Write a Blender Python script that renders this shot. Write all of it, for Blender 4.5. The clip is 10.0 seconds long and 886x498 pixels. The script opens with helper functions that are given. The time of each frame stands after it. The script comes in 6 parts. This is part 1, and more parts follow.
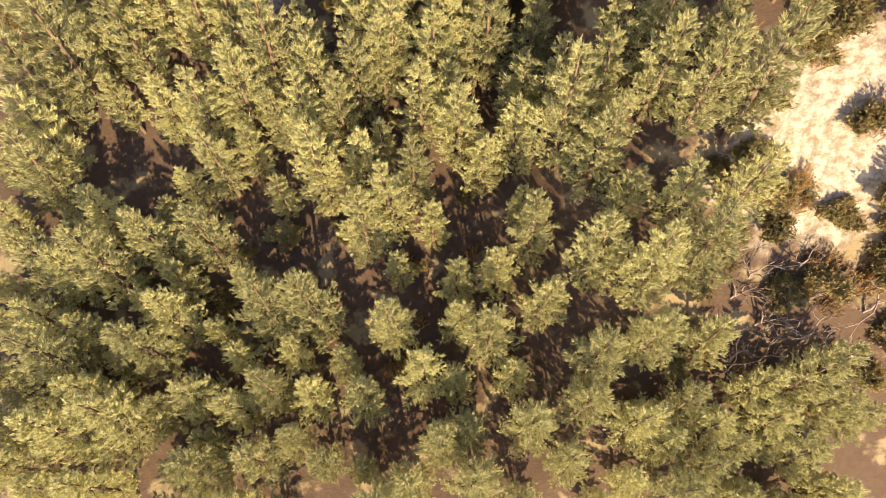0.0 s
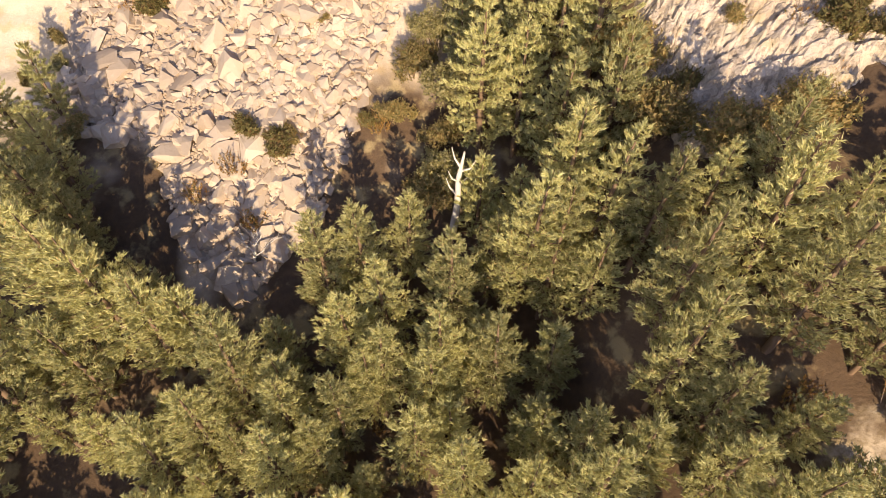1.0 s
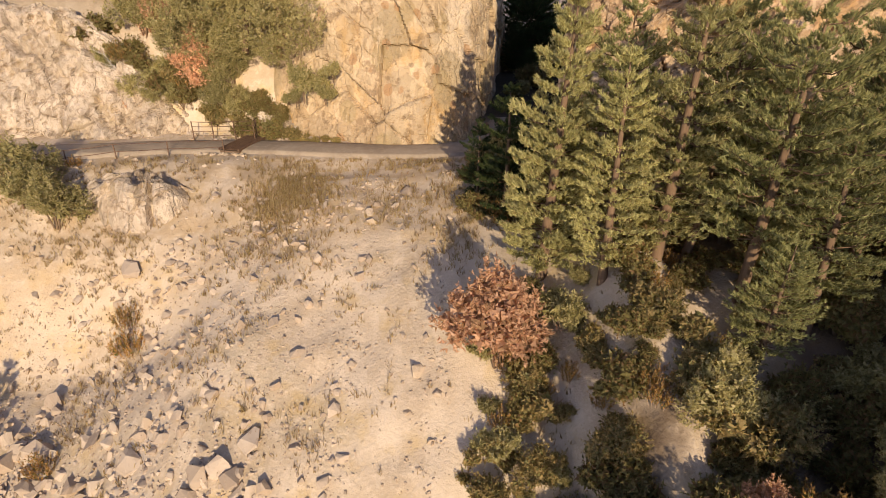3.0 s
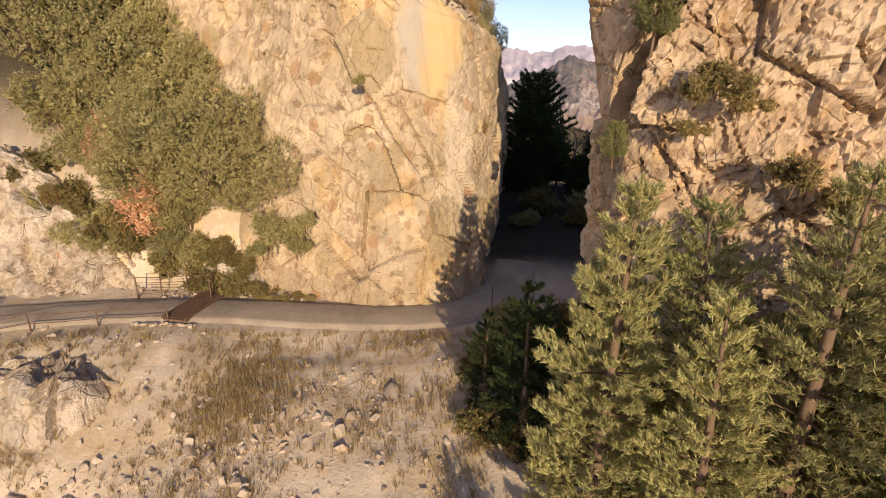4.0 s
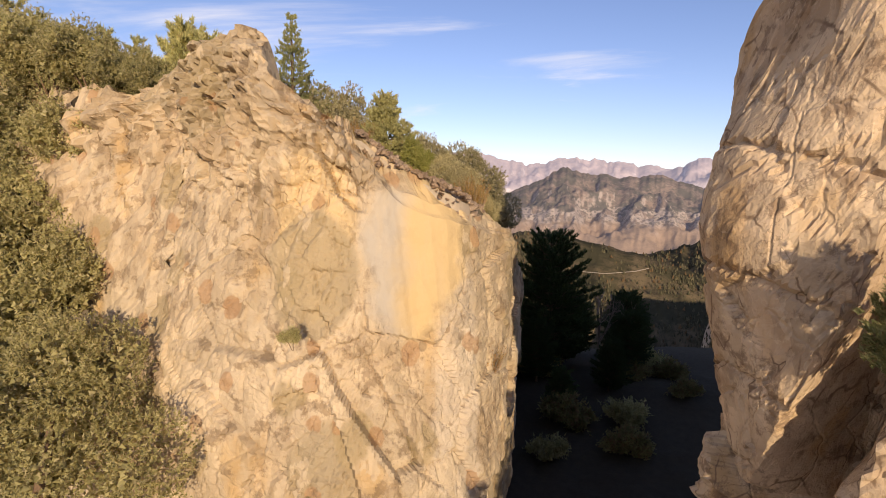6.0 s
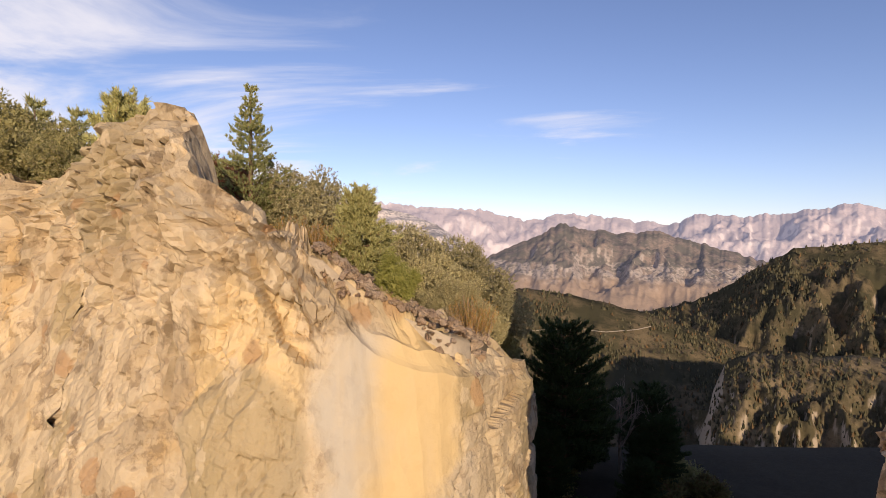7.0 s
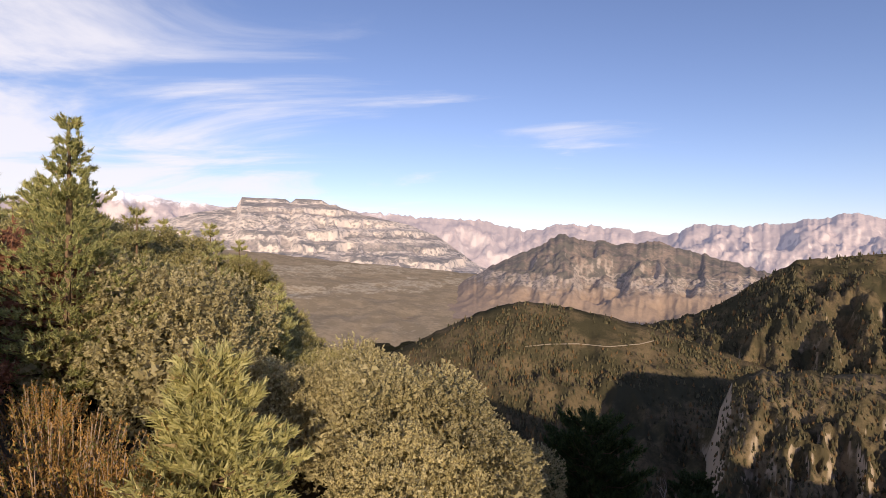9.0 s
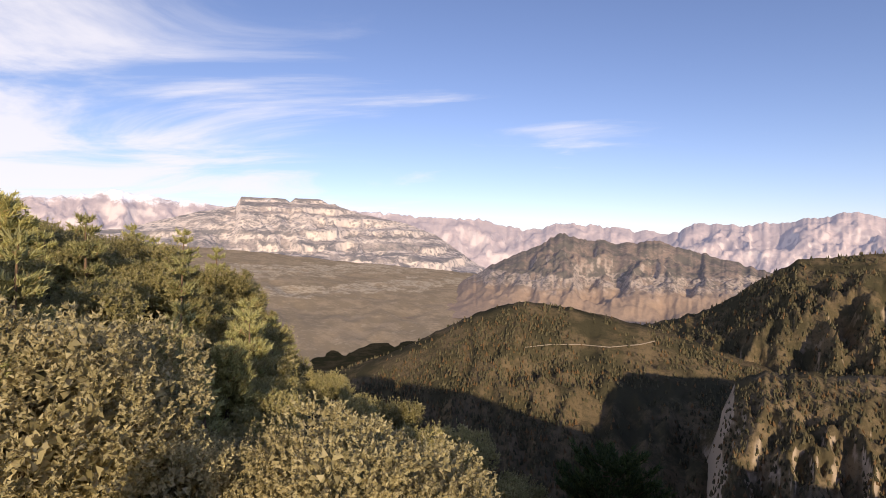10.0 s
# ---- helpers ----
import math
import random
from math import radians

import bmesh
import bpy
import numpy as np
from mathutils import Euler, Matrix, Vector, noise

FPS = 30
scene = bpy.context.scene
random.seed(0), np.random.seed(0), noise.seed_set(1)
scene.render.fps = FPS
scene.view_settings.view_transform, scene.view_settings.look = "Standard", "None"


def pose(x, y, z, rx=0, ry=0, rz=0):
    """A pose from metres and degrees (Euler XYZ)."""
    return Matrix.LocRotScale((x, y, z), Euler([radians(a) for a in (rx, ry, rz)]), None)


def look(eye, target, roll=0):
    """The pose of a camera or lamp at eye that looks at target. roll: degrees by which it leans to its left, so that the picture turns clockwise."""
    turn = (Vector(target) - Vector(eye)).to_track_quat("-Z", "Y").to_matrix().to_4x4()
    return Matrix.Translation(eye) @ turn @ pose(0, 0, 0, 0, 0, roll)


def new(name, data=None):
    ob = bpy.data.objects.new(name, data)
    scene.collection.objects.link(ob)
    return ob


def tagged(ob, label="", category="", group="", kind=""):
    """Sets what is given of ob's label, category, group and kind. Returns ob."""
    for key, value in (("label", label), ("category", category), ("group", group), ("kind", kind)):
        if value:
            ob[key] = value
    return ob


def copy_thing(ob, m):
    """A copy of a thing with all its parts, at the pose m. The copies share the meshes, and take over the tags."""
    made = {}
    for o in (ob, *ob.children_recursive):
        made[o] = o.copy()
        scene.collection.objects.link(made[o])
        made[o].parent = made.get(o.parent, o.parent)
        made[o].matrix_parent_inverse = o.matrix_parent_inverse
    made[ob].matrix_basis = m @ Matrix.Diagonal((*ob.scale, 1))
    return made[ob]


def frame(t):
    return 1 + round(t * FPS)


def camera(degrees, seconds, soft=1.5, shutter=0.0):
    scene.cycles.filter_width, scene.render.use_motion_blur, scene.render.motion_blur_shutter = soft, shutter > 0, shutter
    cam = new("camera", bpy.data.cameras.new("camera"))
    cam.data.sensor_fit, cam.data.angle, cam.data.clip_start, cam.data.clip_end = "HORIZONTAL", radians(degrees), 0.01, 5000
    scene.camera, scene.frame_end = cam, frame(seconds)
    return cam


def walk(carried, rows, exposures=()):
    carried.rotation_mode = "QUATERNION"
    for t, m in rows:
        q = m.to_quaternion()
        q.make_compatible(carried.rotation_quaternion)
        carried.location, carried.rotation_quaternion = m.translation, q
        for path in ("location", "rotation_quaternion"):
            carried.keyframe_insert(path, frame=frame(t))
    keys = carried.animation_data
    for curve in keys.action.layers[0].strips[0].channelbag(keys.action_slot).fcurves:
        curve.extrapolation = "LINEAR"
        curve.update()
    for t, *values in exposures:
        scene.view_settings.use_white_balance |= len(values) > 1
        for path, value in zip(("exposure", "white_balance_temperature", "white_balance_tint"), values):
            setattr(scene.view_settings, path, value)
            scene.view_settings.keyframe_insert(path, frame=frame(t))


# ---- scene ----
cam = camera(78.9, 10.0, soft=0.4)
METRES, EYE, TILT, LEAN, TURN = 90.0, 30.0, -62.0, 0.0, 0.0
ROWS = [
    (0.0, 0.0, 0.0, 0.0, -0.0, 0.0, -0.0),
    (0.5, -0.0002, 0.0204, 0.0626, -0.1, 5.92, 0.04),
    (1.0, -0.001, 0.0551, 0.1489, -0.25, 12.34, 0.06),
    (1.5, -0.0046, 0.0848, 0.2302, -0.37, 18.22, -0.03),
    (2.0, -0.0086, 0.1108, 0.3124, -0.45, 24.56, -0.16),
    (2.5, -0.0124, 0.1322, 0.3877, -0.61, 30.33, -0.22),
    (3.0, -0.0148, 0.149, 0.4613, -0.75, 36.0, -0.22),
    (4.5, -0.0125, 0.175, 0.6074, -1.02, 46.97, -0.19),
    (5.0, -0.0117, 0.1819, 0.6471, -1.09, 49.8, -0.17),
    (5.5, -0.011, 0.1881, 0.6835, -1.15, 52.35, -0.17),
    (6.0, -0.0097, 0.1941, 0.724, -1.12, 55.03, -0.17),
    (7.5, -0.0052, 0.2101, 0.8325, -1.28, 62.03, -0.02),
    (8.0, -0.0028, 0.2156, 0.8651, -1.17, 62.04, 0.03),
    (8.5, -0.0003, 0.2201, 0.8922, -1.15, 62.0, 0.03),
    (9.0, 0.0013, 0.2255, 0.9194, -1.14, 61.95, 0.05),
    (9.5, 0.0025, 0.232, 0.943, -1.13, 61.9, 0.08),
    (10.0, 0.0032, 0.2415, 0.9659, -1.12, 61.88, 0.11),
]
walk(cam, [(t, pose(0, 0, EYE, TILT, LEAN, TURN) @ pose(METRES * x, METRES * y, METRES * z, 90 + pitch, roll, yaw)) for t, x, y, z, yaw, pitch, roll in ROWS],
     exposures=[(0.0, 1.3), (0.5, 1.2), (1.0, 0.82), (1.6, 0.28), (3.0, 0.25), (4.5, 0.18), (6.0, 0.1), (7.5, 0.05), (10.0, 0.15)])

# ---------------------------------------------------------------- light
SUN_AZ, SUN_EL = 9.0, 13.5          # degrees to the right of straight behind, and above the horizon
to_sun = Vector((math.sin(radians(SUN_AZ)) * math.cos(radians(SUN_EL)),
                 -math.cos(radians(SUN_AZ)) * math.cos(radians(SUN_EL)), math.sin(radians(SUN_EL))))
sun_data = bpy.data.lights.new("sun", "SUN")
sun_data.energy, sun_data.angle, sun_data.color = 4.9, radians(0.6), (1.0, 0.80, 0.56)
sun = new("sun", sun_data)
sun.matrix_world = look((0, 0, 200), Vector((0, 0, 200)) - to_sun)

world = bpy.data.worlds.new("sky")
scene.world = world
world.use_nodes = True
wn, wl = world.node_tree.nodes, world.node_tree.links
wn.clear()
w_out = wn.new("ShaderNodeOutputWorld")
w_bg = wn.new("ShaderNodeBackground")
w_sky = wn.new("ShaderNodeTexSky")
w_sky.sky_type, w_sky.sun_disc = "NISHITA", False
w_sky.sun_elevation, w_sky.sun_rotation = radians(SUN_EL + 8), radians(180 - SUN_AZ)
w_sky.altitude, w_sky.air_density, w_sky.dust_density, w_sky.ozone_density = 1200, 1.0, 0.6, 2.0
w_bg.inputs["Strength"].default_value = 0.12
w_geo = wn.new("ShaderNodeTexCoord")
# thin cirrus: streaked noise on the plane above, thicker towards the west
w_sep = wn.new("ShaderNodeSeparateXYZ")
wl.new(w_geo.outputs["Generated"], w_sep.inputs[0])


def w_math(op, a, b=0.0, clamp=False):
    n = wn.new("ShaderNodeMath")
    n.operation, n.use_clamp = op, clamp
    for i, v in enumerate((a, b)):
        if isinstance(v, (int, float)):
            n.inputs[i].default_value = v
        else:
            wl.new(v, n.inputs[i])
    return n.outputs[0]


w_h = w_math("ADD", w_math("MAXIMUM", w_sep.outputs[2], 0.0), 0.12)
w_u = w_math("DIVIDE", w_sep.outputs[0], w_h)
w_v = w_math("DIVIDE", w_sep.outputs[1], w_h)
w_uv = wn.new("ShaderNodeCombineXYZ")
wl.new(w_math("ADD", w_math("MULTIPLY", w_u, 0.55), w_math("MULTIPLY", w_v, 0.22)), w_uv.inputs[0])
wl.new(w_math("MULTIPLY", w_v, 0.95), w_uv.inputs[1])
w_noise = wn.new("ShaderNodeTexNoise")
wl.new(w_uv.outputs[0], w_noise.inputs["Vector"])
for key, value in (("Scale", 1.15), ("Detail", 9.0), ("Roughness", 0.58), ("Distortion", 0.7)):
    w_noise.inputs[key].default_value = value
w_side = w_math("MULTIPLY", w_math("ADD", w_u, 1.0), -0.085)
w_cover = w_math("ADD", w_noise.outputs[0], w_side)
w_ramp = wn.new("ShaderNodeMapRange")
w_ramp.interpolation_type = "SMOOTHSTEP"
wl.new(w_cover, w_ramp.inputs[0])
w_ramp.inputs[1].default_value, w_ramp.inputs[2].default_value = 0.43, 0.67
w_ramp.inputs[3].default_value, w_ramp.inputs[4].default_value = 0.0, 0.85
w_mix = wn.new("ShaderNodeMixRGB")
wl.new(w_ramp.outputs[0], w_mix.inputs[0])
w_tint = wn.new("ShaderNodeMixRGB")
w_tint.blend_type = "MULTIPLY"
w_tint.inputs[0].default_value = 1.0
w_tint.inputs[2].default_value = (1.12, 0.98, 1.12, 1)
wl.new(w_sky.outputs[0], w_tint.inputs[1])
wl.new(w_tint.outputs[0], w_mix.inputs[1])
w_mix.inputs[2].default_value = (7.6, 7.2, 7.6, 1)
wl.new(w_mix.outputs[0], w_bg.inputs[0])
wl.new(w_bg.outputs[0], w_out.inputs[0])


# ---------------------------------------------------------------- materials
class Nodes:
    """A short way to write node materials."""

    def __init__(self, name, roughness=0.9, specular=0.25):
        self.mat = bpy.data.materials.new(name)
        self.mat.use_nodes = True
        self.tree = self.mat.node_tree
        self.tree.nodes.clear()
        self.out = self.tree.nodes.new("ShaderNodeOutputMaterial")
        self.bsdf = self.tree.nodes.new("ShaderNodeBsdfPrincipled")
        self.bsdf.inputs["Roughness"].default_value = roughness
        self.bsdf.inputs["Specular IOR Level"].default_value = specular
        self.tree.links.new(self.bsdf.outputs[0], self.out.inputs[0])
        self.coord = self.tree.nodes.new("ShaderNodeTexCoord").outputs["Object"]
        self.geo = self.tree.nodes.new("ShaderNodeNewGeometry")
        self.info = self.tree.nodes.new("ShaderNodeObjectInfo")

    def put(self, socket, v):
        if isinstance(v, (int, float)):
            socket.default_value = v
        elif isinstance(v, tuple):
            socket.default_value = (*v, 1) if len(v) == 3 and socket.type == "RGBA" else v
        else:
            self.tree.links.new(v, socket)

    def math(self, op, a, b=0.0, clamp=False):
        n = self.tree.nodes.new("ShaderNodeMath")
        n.operation, n.use_clamp = op, clamp
        self.put(n.inputs[0], a)
        self.put(n.inputs[1], b)
        return n.outputs[0]

    def scaled(self, x, y, z, shift=(0, 0, 0), turn=(0, 0, 0), source=None):
        n = self.tree.nodes.new("ShaderNodeMapping")
        self.tree.links.new(source or self.coord, n.inputs["Vector"])
        n.inputs["Scale"].default_value, n.inputs["Location"].default_value = (x, y, z), shift
        n.inputs["Rotation"].default_value = [radians(a) for a in turn]
        return n.outputs[0]

    def noise(self, scale, detail=4.0, rough=0.55, vector=None, distortion=0.0):
        n = self.tree.nodes.new("ShaderNodeTexNoise")
        self.tree.links.new(vector or self.coord, n.inputs["Vector"])
        for key, value in (("Scale", scale), ("Detail", detail), ("Roughness", rough), ("Distortion", distortion)):
            n.inputs[key].default_value = value
        return n.outputs[0]

    def cells(self, scale, feature="F1", vector=None, randomness=1.0):
        n = self.tree.nodes.new("ShaderNodeTexVoronoi")
        n.feature = feature
        self.tree.links.new(vector or self.coord, n.inputs["Vector"])
        n.inputs["Scale"].default_value, n.inputs["Randomness"].default_value = scale, randomness
        return n.outputs["Distance"]

    def span(self, v, a, b, lo=0.0, hi=1.0):
        n = self.tree.nodes.new("ShaderNodeMapRange")
        n.interpolation_type = "SMOOTHSTEP"
        for i, value in enumerate((v, a, b, lo, hi)):
            self.put(n.inputs[i], value)
        return n.outputs[0]

    def mix(self, f, a, b, how="MIX"):
        n = self.tree.nodes.new("ShaderNodeMixRGB")
        n.blend_type = how
        self.put(n.inputs[0], f)
        self.put(n.inputs[1], a)
        self.put(n.inputs[2], b)
        return n.outputs[0]

    def axis(self, k):
        n = self.tree.nodes.new("ShaderNodeSeparateXYZ")
        self.tree.links.new(self.coord, n.inputs[0])
        return n.outputs[k]

    def blob(self, cx, cy, cz, rx, ry, rz):
        """1 inside an ellipsoid of the object's space, with a noisy rim."""
        v = self.scaled(1 / rx, 1 / ry, 1 / rz, (-cx / rx, -cy / ry, -cz / rz))
        n = self.tree.nodes.new("ShaderNodeVectorMath")
        n.operation = "LENGTH"
        self.tree.links.new(v, n.inputs[0])
        wob = self.math("MULTIPLY", self.math("SUBTRACT", self.noise(0.6, 5), 0.5), 1.1)
        return self.span(self.math("ADD", n.outputs["Value"], wob), 0.75, 1.15, 1.0, 0.0)

    def done(self, color, bump=None, strength=0.5, distance=0.05):
        self.put(self.bsdf.inputs["Base Color"], color)
        if bump is not None:
            n = self.tree.nodes.new("ShaderNodeBump")
            n.inputs["Strength"].default_value, n.inputs["Distance"].default_value = strength, distance
            self.tree.links.new(bump, n.inputs["Height"])
            self.tree.links.new(n.outputs[0], self.bsdf.inputs["Normal"])
        return self.mat


def rock_material(name, light, mid, dark, ochre, grain=1.0, streak=0.5, grey_slab=False, bump=1.0, joints=0.5, stained=False):
    m = Nodes(name, 0.92, 0.2)
    big = m.noise(0.16 * grain, 4, 0.55, distortion=0.6)
    fine = m.noise(2.2 * grain, 6, 0.65)
    col = m.mix(m.span(big, 0.36, 0.62), mid, light)
    col = m.mix(m.math("MULTIPLY", m.span(m.noise(0.33 * grain, 4, 0.6, m.scaled(1, 1, 0.45)), 0.52, 0.66), 0.75), col, ochre)
    col = m.mix(m.math("MULTIPLY", m.span(m.noise(0.9 * grain, 6, 0.65), 0.53, 0.60), 0.65), col, dark)
    col = m.mix(m.math("MULTIPLY", m.span(m.noise(0.55 * grain, 6, 0.7, m.scaled(1, 1, 0.6, (7, 3, 5))), 0.55, 0.60), 0.5), col, light)
    down = m.noise(1.0, 5, 0.6, m.scaled(1.6 * grain, 1.6 * grain, 0.10 * grain))
    col = m.mix(m.math("MULTIPLY", m.span(down, 0.50, 0.68), streak), col, light)
    col = m.mix(m.math("MULTIPLY", m.span(down, 0.44, 0.30), streak * 0.7), col, dark)
    if grey_slab:
        col = m.mix(m.math("MULTIPLY", m.blob(-5.6, 85.0, 43.3, 1.6, 6, 3.4), 0.6), col, (0.54, 0.38, 0.18))
        col = m.mix(m.math("MULTIPLY", m.blob(0.0, 85.0, 37.0, 1.0, 6, 6.0), 0.6), col, (0.55, 0.46, 0.35))
    # tone that changes from block to block
    bent = m.mix(0.5, m.coord, m.noise(0.7 * grain, 3), "ADD")
    for size, low, high in ((0.38 * grain, 0.88, 1.10), (1.3 * grain, 0.90, 1.08)):
        v = m.tree.nodes.new("ShaderNodeTexVoronoi")
        m.tree.links.new(m.scaled(1, 1, 0.7, turn=(20, 30, 0), source=bent), v.inputs["Vector"])
        v.inputs["Scale"].default_value = size
        one = m.tree.nodes.new("ShaderNodeSeparateXYZ")
        m.tree.links.new(v.outputs["Color"], one.inputs[0])
        col = m.mix(1.0, col, m.span(one.outputs[0], 0.0, 1.0, low, high), "MULTIPLY")
    col = m.mix(m.math("MULTIPLY", m.span(m.cells(1.1 * grain, "F1", bent), 0.26, 0.20), m.math("MULTIPLY", m.span(m.noise(0.3, 3), 0.5, 0.6), 0.6)), col, dark)
    # flat stains and rounded lichen patches with a clear edge, pale scars where flakes have come away
    if stained:
        soft = m.mix(0.35, m.coord, m.noise(1.3, 4), "ADD")
        for size, edge, share, tone, amount in ((0.22, 0.40, 0.52, (0.30, 0.235, 0.14), 0.7), (0.45, 0.34, 0.45, (0.33, 0.25, 0.135), 0.75), (0.85, 0.30, 0.25, (0.34, 0.20, 0.10), 0.7)):
            v = m.tree.nodes.new("ShaderNodeTexVoronoi")
            m.tree.links.new(m.scaled(1, 1, 0.75, (size * 9, 2, 5), source=soft), v.inputs["Vector"])
            v.inputs["Scale"].default_value = size
            one = m.tree.nodes.new("ShaderNodeSeparateXYZ")
            m.tree.links.new(v.outputs["Color"], one.inputs[0])
            patch = m.math("MULTIPLY", m.span(v.outputs["Distance"], edge + 0.04, edge - 0.02), m.math("LESS_THAN", one.outputs[0], share))
            col = m.mix(m.math("MULTIPLY", patch, amount), col, tone)
    scar = m.span(m.noise(0.75 * grain, 4, 0.5, m.scaled(1.3, 1.3, 0.7, (11, 2, 6), (0, 35, 0)), 0.3), 0.60, 0.615)
    col = m.mix(m.math("MULTIPLY", scar, 0.65), col, light)
    col = m.mix(m.math("MULTIPLY", m.span(fine, 0.58, 0.72), 0.5), col, light)
    col = m.mix(m.math("MULTIPLY", m.span(fine, 0.42, 0.30), 0.55), col, dark)
    warp = m.mix(0.9, m.coord, m.noise(0.5, 5), "ADD")
    crack = m.span(m.cells(0.30 * grain, "DISTANCE_TO_EDGE", m.scaled(1, 1, 0.6, source=warp)), 0.0, 0.02)
    hair = m.noise(4.5 * grain, 4, 0.6, m.scaled(1, 1, 0.5))
    vein = m.math("ABSOLUTE", m.math("SUBTRACT", m.noise(0.55 * grain, 5, 0.6, m.scaled(1, 1, 0.8, turn=(0, 35, 0)), 0.8), 0.5))
    col = m.mix(m.math("MULTIPLY", m.span(vein, 0.014, 0.004), 0.45 * joints), col, m.mix(m.span(big, 0.45, 0.55), light, dark))
    joint = m.span(m.cells(0.62 * grain, "DISTANCE_TO_EDGE", m.scaled(1, 1, 0.6, turn=(0, 30, 15), source=bent)), 0.012 + 0.018 * joints, 0.004)
    joint = m.math("MULTIPLY", joint, m.span(m.noise(0.8 * grain, 3), 0.46, 0.58))
    col = m.mix(m.math("MULTIPLY", joint, joints), col, dark)
    relief = m.math("ADD", m.math("MULTIPLY", fine, 0.6), m.math("MULTIPLY", m.noise(9.0 * grain, 5, 0.7), 0.25))
    relief = m.math("ADD", relief, m.math("ADD", m.math("MULTIPLY", crack, 0.3 * joints), m.math("MULTIPLY", hair, 0.2)))
    if grey_slab:
        worn = m.mix(m.span(m.math("ADD", m.axis(0), m.math("MULTIPLY", m.noise(0.5, 4), 1.6)), -2.0, -0.9), (0.40, 0.35, 0.285), (0.52, 0.375, 0.185))
        worn = m.mix(m.math("MULTIPLY", m.span(m.noise(1.2, 5, 0.6, m.scaled(1, 1, 0.2)), 0.45, 0.7), 0.35), worn, light)
        smooth = m.blob(-1.8, 87.0, 42.5, 2.0, 8, 3.1)
        col = m.mix(m.math("MULTIPLY", smooth, 0.88), col, worn)
        relief = m.math("MULTIPLY", relief, m.math("SUBTRACT", 1.0, m.math("MULTIPLY", smooth, 0.9)))
    return m.done(col, relief, bump, 0.3)


def leaf_material(name, low, high, dry=None, dry_share=0.12, roughness=0.6, through_light=0.45):
    m = Nodes(name, roughness, 0.3)
    glow = m.tree.nodes.new("ShaderNodeBsdfTranslucent")
    both = m.tree.nodes.new("ShaderNodeMixShader")
    both.inputs[0].default_value = through_light
    m.tree.links.new(m.bsdf.outputs[0], both.inputs[1])
    m.tree.links.new(glow.outputs[0], both.inputs[2])
    m.tree.links.new(both.outputs[0], m.out.inputs[0])
    f = m.geo.outputs["Random Per Island"]
    col = m.mix(f, low, high)
    if dry:
        col = m.mix(m.span(m.math("FRACT", m.math("MULTIPLY", f, 7.31)), 1 - dry_share, 1 - dry_share + 0.02), col, dry)
    tone = m.math("ADD", 0.78, m.math("MULTIPLY", m.info.outputs["Random"], 0.45))
    tone = m.math("MULTIPLY", tone, m.math("ADD", 0.75, m.math("MULTIPLY", m.noise(0.8, 3), 0.5)))
    col = m.mix(1.0, col, tone, "MULTIPLY")
    m.put(glow.inputs[0], col)
    return m.done(col)


def bark_material(name, a, b, scale=6.0):
    m = Nodes(name, 0.95, 0.1)
    n = m.noise(1.0, 5, 0.65, m.scaled(scale, scale, scale * 0.25))
    return m.done(m.mix(n, a, b), n, 0.7, 0.03)


